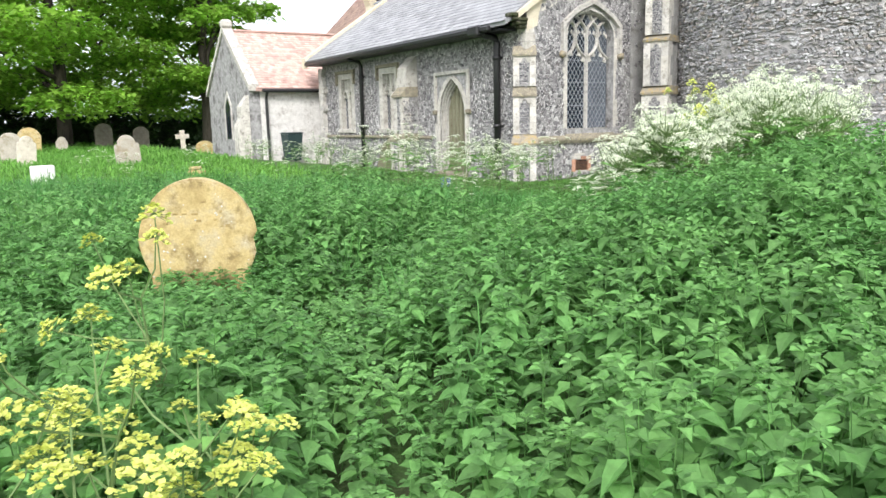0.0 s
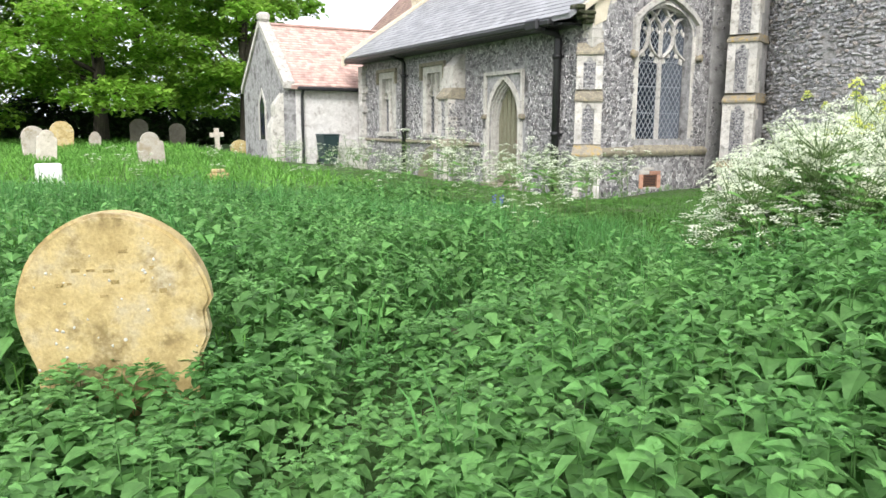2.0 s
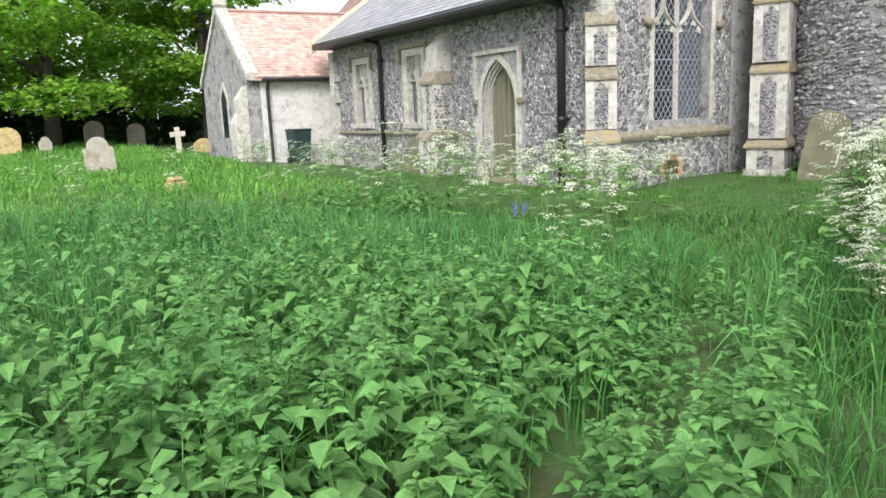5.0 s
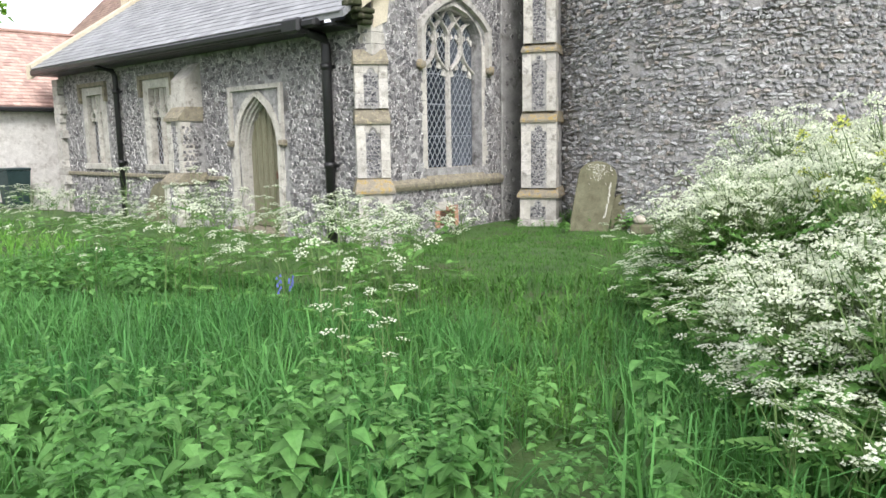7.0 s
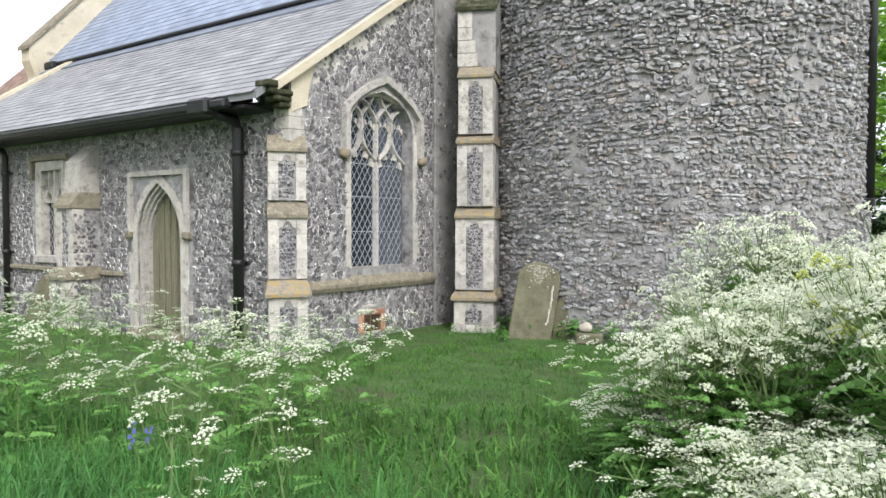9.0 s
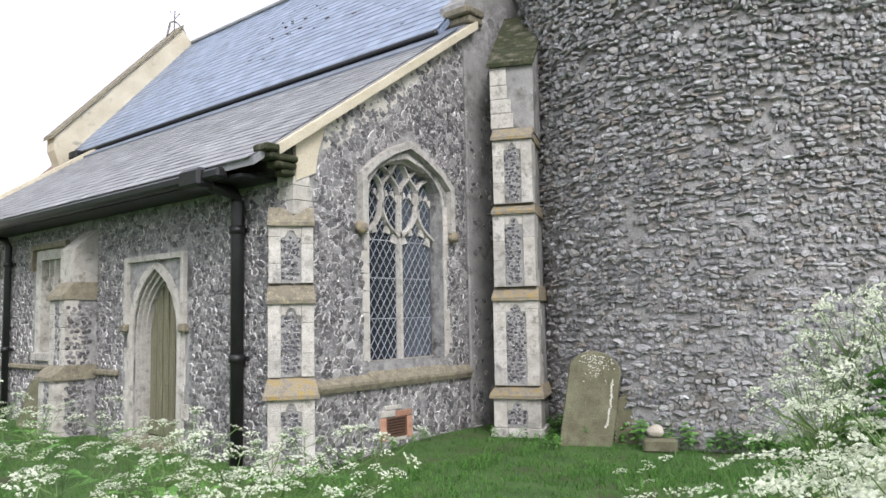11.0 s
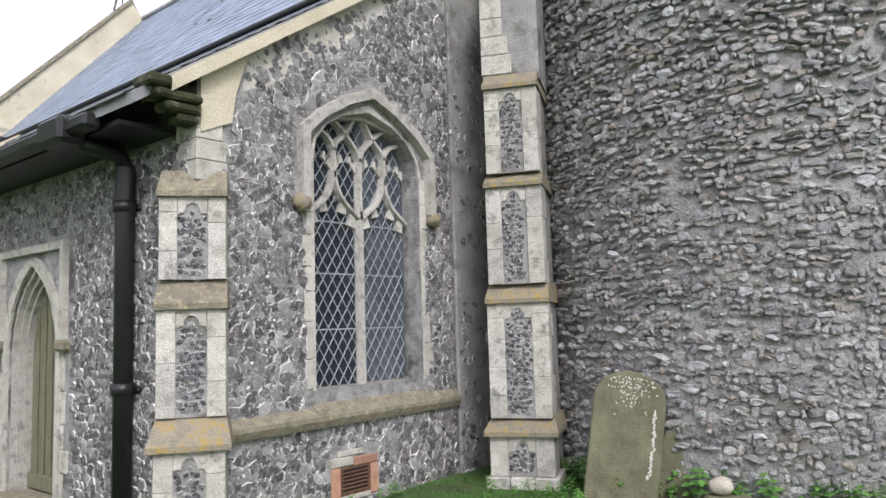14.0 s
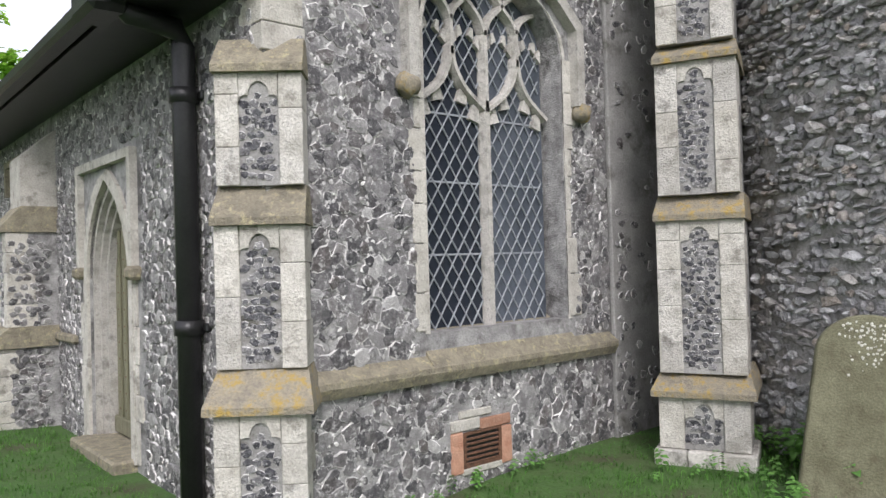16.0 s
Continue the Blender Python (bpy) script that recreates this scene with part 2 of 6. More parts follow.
# ---- mesh helpers ----
def mesh_of(name, bm, mat, smooth=False):
    bm.normal_update()
    me = bpy.data.meshes.new(name)
    bm.to_mesh(me)
    bm.free()
    me.materials.append(MAT[mat])
    if smooth:
        me.shade_smooth()
    return me


def raw_mesh(name, verts, faces, mat, smooth=False):
    me = bpy.data.meshes.new(name)
    me.from_pydata(verts, [], faces)
    me.materials.append(MAT[mat])
    if smooth:
        me.shade_smooth()
    return me


def part(name, bm, mat, parent, label="", smooth=False):
    """Links a bmesh (or a finished mesh) as one object under a thing or a part."""
    me = bm if isinstance(bm, bpy.types.Mesh) else mesh_of(name, bm, mat, smooth)
    ob = new(name, me)
    ob.parent = parent
    if label:
        tagged(ob, label)
    return ob


def thing(name, label, category, m=None, group="", kind=""):
    ob = new(name)
    ob.empty_display_size = 0.2
    if m is not None:
        ob.matrix_basis = m
    return tagged(ob, label, category, group, kind)


def structure(name, bm, mat, label="", smooth=False, category=""):
    me = bm if isinstance(bm, bpy.types.Mesh) else mesh_of(name, bm, mat, smooth)
    return tagged(new(name, me), label, category, kind="structure")


def box(bm, x0, x1, y0, y1, z0, z1, bevel=0.0):
    r = bmesh.ops.create_cube(bm, size=1, matrix=Matrix.Translation(((x0 + x1) / 2, (y0 + y1) / 2, (z0 + z1) / 2)) @ Matrix.Diagonal((abs(x1 - x0), abs(y1 - y0), abs(z1 - z0), 1)))
    if bevel:
        edges = list({e for v in r["verts"] for e in v.link_edges})
        bmesh.ops.bevel(bm, geom=edges, offset=bevel, segments=1, affect="EDGES")
    return bm


def boxes(*specs, bevel=0.0):
    bm = bmesh.new()
    for s in specs:
        box(bm, *s, bevel=bevel)
    return bm


def extrude_outline(points, depth, m=Matrix(), bevel=0.0):
    """A flat outline in (u, z), given thickness along v, placed by m: u -> x, v -> y."""
    bm = bmesh.new()
    vs = [bm.verts.new((u, 0, z)) for u, z in points]
    f = bm.faces.new(vs)
    r = bmesh.ops.extrude_face_region(bm, geom=[f])
    bmesh.ops.translate(bm, vec=(0, depth, 0), verts=[g for g in r["geom"] if isinstance(g, bmesh.types.BMVert)])
    bmesh.ops.recalc_face_normals(bm, faces=bm.faces)
    if bevel:
        bmesh.ops.bevel(bm, geom=list(bm.edges), offset=bevel, segments=1, affect="EDGES")
    bm.transform(m)
    return bm


def prism_between(bm, outer, inner, depth, m):
    """A band between two outlines of equal length, as thick as depth."""
    rows = [[bm.verts.new(m @ Vector((u, v, z))) for u, z in line] for v in (0, depth) for line in (outer, inner)]
    n = len(outer)
    for i in range(n - 1):
        a, b, c, d = rows[0], rows[1], rows[2], rows[3]
        for q in ((a[i], a[i + 1], b[i + 1], b[i]), (c[i], d[i], d[i + 1], c[i + 1]), (a[i], c[i], c[i + 1], a[i + 1]), (b[i], b[i + 1], d[i + 1], d[i])):
            bm.faces.new(q)
    for i in (0, n - 1):
        bm.faces.new((rows[0][i], rows[1][i], rows[3][i], rows[2][i]))
    bmesh.ops.recalc_face_normals(bm, faces=bm.faces)
    return bm


def bar_along(bm, pts, width, depth, m):
    """A chamfered stone or lead bar along a line of (u, z) points; its front at v = 0."""
    pts = [Vector(p) for p in pts]
    rings = []
    for i, p in enumerate(pts):
        d = (pts[min(i + 1, len(pts) - 1)] - pts[max(i - 1, 0)]).normalized()
        n = Vector((-d.y, d.x))
        ring = []
        for s, v in ((-0.25, 0), (0.25, 0), (0.5, depth * 0.45), (0.5, depth), (-0.5, depth), (-0.5, depth * 0.45)):
            q = p + n * s * width
            ring.append(bm.verts.new(m @ Vector((q.x, v, q.y))))
        rings.append(ring)
    for a, b in zip(rings, rings[1:]):
        for i in range(6):
            j = (i + 1) % 6
            bm.faces.new((a[i], a[j], b[j], b[i]))
    bm.faces.new(rings[0][::-1])
    bm.faces.new(rings[-1])
    return bm


def tube(bm, pts, r, sides=8, r_end=None):
    pts = [Vector(p) for p in pts]
    rings = []
    for i, p in enumerate(pts):
        d = (pts[min(i + 1, len(pts) - 1)] - pts[max(i - 1, 0)]).normalized()
        a = d.orthogonal().normalized()
        b = d.cross(a)
        rad = r if r_end is None else r + (r_end - r) * i / (len(pts) - 1)
        rings.append([bm.verts.new(p + (a * math.cos(k * math.tau / sides) + b * math.sin(k * math.tau / sides)) * rad) for k in range(sides)])
    for a, b in zip(rings, rings[1:]):
        best = min(range(sides), key=lambda s: (a[0].co - b[s].co).length)
        for k in range(sides):
            bm.faces.new((a[k], a[(k + 1) % sides], b[(best + k + 1) % sides], b[(best + k) % sides]))
    bm.faces.new(rings[0][::-1])
    bm.faces.new(rings[-1])
    bmesh.ops.recalc_face_normals(bm, faces=bm.faces)
    return bm


rng = np.random.default_rng(7)


def scatter_mesh(name, templates, placements, mat, smooth=False, second=""):
    """Joins many transformed copies of small templates (verts, faces) into one mesh. placements: (template, 4x4 array)."""
    chunks, faces, base, slots = [], [], 0, []
    for k, m in placements:
        v, f = templates[k][:2]
        slots.extend(templates[k][2] if second else ())
        chunks.append(v @ m[:3, :3].T + m[:3, 3])
        faces.extend([tuple(i + base for i in q) for q in f])
        base += len(v)
    me = raw_mesh(name, np.concatenate(chunks).tolist(), faces, mat, smooth)
    if second:
        me.materials.append(MAT[second])
        me.polygons.foreach_set("material_index", slots)
    return me


def turn_z(a, s=1.0, at=(0, 0, 0), tilt=(0.0, 0.0)):
    ca, sa = math.cos(a), math.sin(a)
    m = np.eye(4)
    t1, t2 = tilt
    rx = np.array([[1, 0, 0], [0, math.cos(t1), -math.sin(t1)], [0, math.sin(t1), math.cos(t1)]])
    ry = np.array([[math.cos(t2), 0, math.sin(t2)], [0, 1, 0], [-math.sin(t2), 0, math.cos(t2)]])
    m[:3, :3] = rx @ ry @ np.array([[ca, -sa, 0], [sa, ca, 0], [0, 0, 1]]) * s
    m[:3, 3] = at
    return m


# ---- the ground ----
def ground_z(x, y):
    z = 0.1 + 0.74 * math.exp(-((x - 6.3) ** 2 / 6.0 + (y - 2.6) ** 2 / 4.0))
    z += 0.22 * min(1.0, max(0.0, (y - 16) / 10)) * min(1.0, max(0.0, (10.5 - x) / 3))
    z += 0.05 * math.sin(x * 0.7 + 1) * math.cos(y * 0.6) * (1.0 if y < 9 else 0.4)
    z -= 0.11 * math.exp(-((x - 11.3) / 1.3) ** 2) * min(1.0, max(0.0, (y - 12.2) / 1.4))
    if y < 6:
        z -= 0.03 * min(4.0, 6 - y) * max(0.0, 1 - abs(x - 1) / 3.0)
    return z


def build_ground():
    xs = np.concatenate([np.linspace(-1500, -60, 8), np.linspace(-40, -8, 12), np.linspace(-6, 20, 66), np.linspace(24, 60, 10), np.linspace(90, 1500, 8)])
    ys = np.concatenate([np.linspace(-1500, -60, 8), np.linspace(-40, -6, 10), np.linspace(-4, 30, 86), np.linspace(34, 70, 10), np.linspace(100, 1500, 8)])
    verts = [(x, y, ground_z(x, y)) for y in ys for x in xs]
    w = len(xs)
    faces = [(j * w + i, j * w + i + 1, (j + 1) * w + i + 1, (j + 1) * w + i) for j in range(len(ys) - 1) for i in range(w - 1)]
    structure("ground", raw_mesh("ground", verts, faces, "soil", True), "soil", "rough green churchyard turf with bare earth patches", category="ground")


build_ground()

# ---- the church: plan in metres ----
WX, WY = 10.86, 14.03          # outer faces of the long side wall and of the end wall
THICK = 0.6
SIDE_END = 25.75
EAVE_X, EAVE_Z = 10.28, 3.58   # gutter line
SLOPE = 0.675
WIN = 12.845                   # middle of the traceried window
END_M = Matrix.Translation((0, WY, 0))                                     # u -> x, v -> +y
SIDE_M = Matrix(((0, 1, 0, WX), (-1, 0, 0, 0), (0, 0, 1, 0), (0, 0, 0, 1)))  # u -> -y, v -> +x


def top_z(x):
    return 3.70 + SLOPE * (x - 10.5)


ARCH = [(-0.74, 3.42), (-0.70, 3.58), (-0.56, 3.75), (-0.30, 3.92), (0, 4.04)]
ARCH = ARCH + [(-u, z) for u, z in ARCH[-2::-1]]
DOOR_Y = 17.16
DOOR_ARCH = [(-0.62, 1.62), (-0.59, 1.86), (-0.49, 2.11), (-0.31, 2.33), (-0.13, 2.46), (0, 2.54)]
DOOR_ARCH = DOOR_ARCH + [(-u, z) for u, z in DOOR_ARCH[-2::-1]]
SIDE_WINDOWS = [(20.72, 0.58), (23.78, 0.58)]
SILL, HEAD = 1.22, 3.02


def join(bm, other):
    me = bpy.data.meshes.new("joined")
    other.to_mesh(me)
    other.free()
    bm.from_mesh(me)
    bpy.data.meshes.remove(me)
    return bm


def build_walls():
    # end wall with the traceried window
    bm = extrude_outline([(WX, -0.3), (15.4, -0.3), (15.4, 1.2), (WX, 1.2)], THICK, END_M)
    join(bm, extrude_outline([(WX, 1.2), (WIN - 0.74, 1.2), (WIN - 0.74, 3.42), (WX, 3.42)], THICK, END_M))
    join(bm, extrude_outline([(WIN + 0.74, 1.2), (15.4, 1.2), (15.4, 3.42), (WIN + 0.74, 3.42)], THICK, END_M))
    join(bm, extrude_outline([(WX, 3.42)] + [(WIN + u, z) for u, z in ARCH] + [(15.4, 3.42), (15.4, top_z(15.4) - 0.05), (WX, top_z(WX) - 0.05)], THICK, END_M))
    end = structure("wall_west", bm, "mortar", "grey knapped flint end wall with pale mortar joints", category="wall")
    # long side wall with the door and two windows
    spans = [(WY + THICK, DOOR_Y - 0.62), (DOOR_Y + 0.62, SIDE_WINDOWS[0][0] - 0.58), (SIDE_WINDOWS[0][0] + 0.58, SIDE_WINDOWS[1][0] - 0.58), (SIDE_WINDOWS[1][0] + 0.58, SIDE_END)]
    bm = bmesh.new()
    for a, b in spans:
        box(bm, WX, WX + THICK, a, b, -0.3, 3.62)
    for c, h in SIDE_WINDOWS:
        box(bm, WX, WX + THICK, c - h, c + h, -0.3, SILL)
        box(bm, WX, WX + THICK, c - h, c + h, HEAD, 3.62)
    box(bm, WX, WX + THICK, DOOR_Y - 0.62, DOOR_Y + 0.62, -0.3, 0.08)
    join(bm, extrude_outline([(-DOOR_Y + u, z) for u, z in DOOR_ARCH] + [(-DOOR_Y + 0.62, 3.62), (-DOOR_Y - 0.62, 3.62)], THICK, SIDE_M))
    side = structure("wall_south", bm, "mortar", "long dark flint side wall under the slate eaves", category="wall")
    bm = boxes((WX + THICK, 21.4, SIDE_END - 0.4, SIDE_END, -0.3, 3.9), (21.4, 22.0, WY + 0.7, 40, -0.3, 5.8), (14.4, 21.4, 27.0, 27.3, -0.3, 5.3))
    structure("wall_inner", bm, "dark_inside", "plain inner church walls", category="wall")
    structure("floor", boxes((WX + THICK, 21.4, WY + 0.7, 25.3, -0.2, 0.02)), "dark_inside", "plain stone church floor", category="floor")
    return end, side


wall_end, wall_side = build_walls()


# ---- the round tower ----
TOWER_C, TOWER_R, TOWER_H = (17.7, 11.2), 3.4, 13.0


def build_tower():
    bm = bmesh.new()
    n = 96
    rings = []
    for z, r in ((-0.3, TOWER_R + 0.02), (3.0, TOWER_R), (8.0, TOWER_R - 0.05), (TOWER_H, TOWER_R - 0.12), (TOWER_H, TOWER_R - 0.9)):
        rings.append([bm.verts.new((TOWER_C[0] + r * math.cos(k * math.tau / n), TOWER_C[1] + r * math.sin(k * math.tau / n), z)) for k in range(n)])
    for a, b in zip(rings, rings[1:]):
        for k in range(n):
            bm.faces.new((a[k], a[(k + 1) % n], b[(k + 1) % n], b[k]))
    bm.faces.new(rings[-1])
    return structure("tower_wall", bm, "tower_mortar", "round tower of coursed grey field flints", smooth=True, category="tower")


tower = build_tower()
p = thing("tower_downpipe", "black iron pipe fixed to the round tower", "downpipe")
part("pipe", tube(bmesh.new(), [(17.35, 7.74, 2.2), (17.35, 7.74, 9.0)], 0.07, 10), "black_iron", p, smooth=True)
part("pipe_base", boxes((17.25, 17.45, 7.66, 7.82, 2.1, 2.3), bevel=0.02), "black_iron", p)


# ---- roofs ----
def slab(bm, a, b, c, d, t):
    """A thin sloping piece with four upper corners, t thick downwards."""
    top = [bm.verts.new(p) for p in (a, b, c, d)]
    low = [bm.verts.new((p[0], p[1], p[2] - t)) for p in (a, b, c, d)]
    bm.faces.new(top)
    bm.faces.new(low[::-1])
    for i in range(4):
        j = (i + 1) % 4
        bm.faces.new((top[i], low[i], low[j], top[j]))
    return bm


FLASH_X = 14.05
FLASH_Z = EAVE_Z + 0.05 + SLOPE * (FLASH_X - EAVE_X)
RIDGE_X, RIDGE_Z = 17.6, 10.35
NAVE_END = 27.4


def roof_z(x):
    return EAVE_Z + 0.05 + SLOPE * (x - EAVE_X)


def course_roof(parent, x0, z0, x1, z1, y0, y1, rows, width, mat, name, lift, thick):
    """Courses of lapped slates or tiles on a slope that climbs along x; every course is one row of pieces."""
    shapes = []
    random.seed(3)
    for i in range(rows):
        f0, f1 = i / rows, (i + 1.12) / rows
        xa, za, xb, zb = x0 + (x1 - x0) * f0, z0 + (z1 - z0) * f0 + lift, x0 + (x1 - x0) * min(f1, 1.0), z0 + (z1 - z0) * min(f1, 1.0) + lift * 0.25
        y = y0 + (0 if i % 2 else -width / 2)
        while y < y1:
            a, b = max(y, y0) + 0.004, min(y + width, y1) - 0.004
            y += width
            if b - a < 0.03:
                continue
            j = random.uniform(-0.006, 0.006)
            shapes.append(((xa + j, a, za), (xa + j, b, za), (xb, b, zb), (xb, a, zb)))
    verts, faces = [], []
    for q in shapes:
        k = len(verts)
        verts += list(q) + [(p[0], p[1], p[2] - thick) for p in q[:2]]
        faces += [(k, k + 3, k + 2, k + 1), (k, k + 1, k + 5, k + 4)]
    ob = part(name, raw_mesh(name, verts, faces, mat), mat, parent)
    return tagged(ob, kind="stuff")


def build_roofs():
    bm = slab(bmesh.new(), (EAVE_X, WY - 0.02, roof_z(EAVE_X)), (FLASH_X + 0.3, WY - 0.02, roof_z(FLASH_X + 0.3)), (FLASH_X + 0.3, SIDE_END + 0.1, roof_z(FLASH_X + 0.3)), (EAVE_X, SIDE_END + 0.1, roof_z(EAVE_X)), 0.1)
    aisle = structure("roof_aisle", bm, "grey_slate", "sloping grey slate aisle roof in neat courses", category="roof")
    course_roof(aisle, EAVE_X - 0.04, roof_z(EAVE_X - 0.04), FLASH_X - 0.25, roof_z(FLASH_X - 0.25), WY + 0.02, SIDE_END + 0.1, 22, 0.3, "grey_slate", "slate", 0.022, 0.012)
    part("lead_flashing", slab(bmesh.new(), (FLASH_X - 0.42, WY + 0.02, roof_z(FLASH_X - 0.42) + 0.05), (FLASH_X + 0.1, WY + 0.02, roof_z(FLASH_X + 0.1) + 0.05), (FLASH_X + 0.1, NAVE_END - 0.4, roof_z(FLASH_X + 0.1) + 0.05), (FLASH_X - 0.42, NAVE_END - 0.4, roof_z(FLASH_X - 0.42) + 0.05), 0.03), "lead", aisle, "blue-grey lead flashing strip")
    nz = FLASH_Z + 0.09
    bm = slab(bmesh.new(), (FLASH_X - 0.05, WY + 0.3, nz), (RIDGE_X, WY + 0.3, RIDGE_Z), (RIDGE_X, NAVE_END, RIDGE_Z), (FLASH_X - 0.05, NAVE_END, nz), 0.12)
    slab(bm, (RIDGE_X, WY + 0.3, RIDGE_Z), (21.9, WY + 0.3, nz - 0.4), (21.9, NAVE_END, nz - 0.4), (RIDGE_X, NAVE_END, RIDGE_Z), 0.12)
    nave = structure("roof_nave", bm, "slate", "steep blue slate nave roof with dark moss spots", category="roof")
    course_roof(nave, FLASH_X - 0.08, nz, RIDGE_X, RIDGE_Z, WY + 0.32, NAVE_END, 26, 0.3, "slate", "slate", 0.025, 0.014)
    part("eaves_gutter", boxes((FLASH_X - 0.15, FLASH_X - 0.05, WY + 0.32, NAVE_END - 0.2, nz - 0.09, nz - 0.015), bevel=0.02), "black_iron", nave, "black half-round gutter")
    part("gutter_outlet", boxes((FLASH_X - 0.26, FLASH_X + 0.05, NAVE_END - 0.75, NAVE_END - 0.3, nz - 0.2, nz + 0.02), bevel=0.04), "black_iron", nave, "black gutter outlet box")
    part("ridge", boxes((RIDGE_X - 0.1, RIDGE_X + 0.1, WY + 0.3, NAVE_END, RIDGE_Z - 0.04, RIDGE_Z + 0.07), bevel=0.03), "grey_slate", nave, "grey ridge tiles")
    random.seed(5)
    bm = bmesh.new()
    for _ in range(130):
        f, y = random.random() ** 0.7, random.uniform(WY + 0.5, NAVE_END - 6)
        x, z = FLASH_X + (RIDGE_X - FLASH_X) * f, nz + (RIDGE_Z - nz) * f + 0.035
        s = random.uniform(0.02, 0.06)
        bmesh.ops.create_icosphere(bm, subdivisions=1, radius=s, matrix=Matrix.Translation((x, y, z)) @ Matrix.Diagonal((1.2, random.uniform(0.8, 2.4), 0.5, 1)))
    tagged(part("moss", bm, "moss", nave, "dark moss cushions", True), kind="stuff")
    # verge and kneeler of the aisle gable
    bm = slab(bmesh.new(), (10.56, WY - 0.13, top_z(10.56) + 0.06), (14.42, WY - 0.13, top_z(14.42) + 0.06), (14.42, WY + 0.34, top_z(14.42) + 0.06), (10.56, WY + 0.34, top_z(10.56) + 0.06), 0.13)
    structure("coping_gable", bm, "plaster", "cream stone coping along the sloping gable", category="coping")
    bm = boxes((10.36, 10.56, WY - 0.15, WY + 0.12, 3.70, 3.79), (10.44, 10.852, WY - 0.12, WY + 0.12, 3.62, 3.695), (10.54, 10.852, WY - 0.09, WY + 0.12, 3.54, 3.615), (10.66, 10.852, WY - 0.06, WY + 0.12, 3.46, 3.535), bevel=0.02)
    structure("kneeler", bm, "moss", "stepped mossy kneeler stone under the coping", category="kneeler")
    bm = slab(bmesh.new(), (EAVE_X - 0.02, SIDE_END + 0.08, roof_z(EAVE_X) + 0.1), (FLASH_X, SIDE_END + 0.08, roof_z(FLASH_X) + 0.1), (FLASH_X, SIDE_END + 0.4, roof_z(FLASH_X) + 0.1), (EAVE_X - 0.02, SIDE_END + 0.4, roof_z(EAVE_X) + 0.1), 0.35)
    structure("coping_east", bm, "plaster", "pale rendered coping at the far roof end", category="coping")
    # plaster patch under the kneeler corner of the gable
    structure("gable_plaster", extrude_outline([(10.88, 3.42), (11.18, 3.55), (11.22, 3.80), (11.36, top_z(11.36) - 0.07), (10.88, top_z(10.88) - 0.07)], 0.03, Matrix.Translation((0, WY - 0.028, 0))), "plaster", "smooth cream render patch in the gable corner", category="render")
    structure("gable_mortar", extrude_outline([(11.30, 3.86), (11.55, 3.95), (12.3, top_z(12.3) - 0.5), (13.0, top_z(13.0) - 0.34), (13.9, top_z(13.9) - 0.25), (13.9, top_z(13.9) - 0.075), (11.37, top_z(11.37) - 0.075)], 0.02, Matrix.Translation((0, WY - 0.006, 0))), "pale_mortar", "pale lime mortar under the sloping coping", category="render")
    # nave end parapet, rendered on its inner side
    bm = extrude_outline([(13.72, 5.4), (13.72, 5.95), (13.56, 6.35), (13.56, 6.70), (17.25, 10.72), (21.2, 6.4), (21.2, 5.4)], 0.45, Matrix.Translation((0, NAVE_END, 0)))
    parapet = structure("parapet_east", bm, "plaster", "cream rendered gable parapet at the far nave end", category="parapet")
    part("coping", slab(bmesh.new(), (13.48, NAVE_END - 0.06, 6.74), (17.25, NAVE_END - 0.06, 10.84), (17.25, NAVE_END + 0.5, 10.84), (13.48, NAVE_END + 0.5, 6.74), 0.1), "drip", parapet, "dark weathered coping stones")
    bm = tube(bmesh.new(), [(17.08, NAVE_END + 0.2, 10.6), (17.1, NAVE_END + 0.2, 11.3)], 0.018, 6)
    tube(bm, [(16.94, NAVE_END + 0.2, 11.25), (17.1, NAVE_END + 0.2, 11.05), (17.26, NAVE_END + 0.2, 11.27)], 0.014, 6)
    tube(bm, [(16.85, NAVE_END + 0.2, 10.45), (16.95, NAVE_END + 0.2, 10.9), (17.1, NAVE_END + 0.2, 10.98), (17.35, NAVE_END + 0.2, 10.85), (17.7, NAVE_END + 0.2, 10.3)], 0.028, 6)
    part("finial_cross", bm, "dark_stone", parapet, "weathered gable cross finial")
    # the lower chancel roof beyond the parapet
    ch = thing("chancel", "chancel with a weathered brown tile roof beyond the nave", "chancel", kind="structure")
    y0, y1 = NAVE_END + 0.46, 33.0
    part("wall", boxes((14.2, 21.0, y0, y1 - 0.1, -0.2, 5.3)), "mortar", ch, "plain flint chancel walls")
    part("gable", extrude_outline([(14.2, 5.3), (17.6, 8.7), (21.0, 5.3)], 0.3, Matrix.Translation((0, y1 - 0.42, 0))), "mortar", ch)
    bm = slab(bmesh.new(), (13.9, y0, 5.15), (17.6, y0, 8.85), (17.6, y1, 8.85), (13.9, y1, 5.15), 0.1)
    slab(bm, (17.6, y0, 8.85), (21.3, y0, 5.15), (21.3, y1, 5.15), (17.6, y1, 8.85), 0.1)
    tiles = part("roof", bm, "old_tile", ch, "weathered brown tile roof")
    course_roof(tiles, 13.86, 5.15, 17.6, 8.85, y0, y1, 34, 0.17, "old_tile", "tile", 0.02, 0.014)
    # nave end wall behind the buttress, up to its own parapet
    bm = extrude_outline([(14.3, 5.5), (14.3, 6.75), (14.55, 6.95), (17.6, 10.7), (20.5, 7.4), (20.5, 5.5)], 0.5, Matrix.Translation((0, WY + 0.05, 0)))
    box(bm, 15.4, 21.5, WY + 0.05, WY + 0.6, -0.3, 5.6)
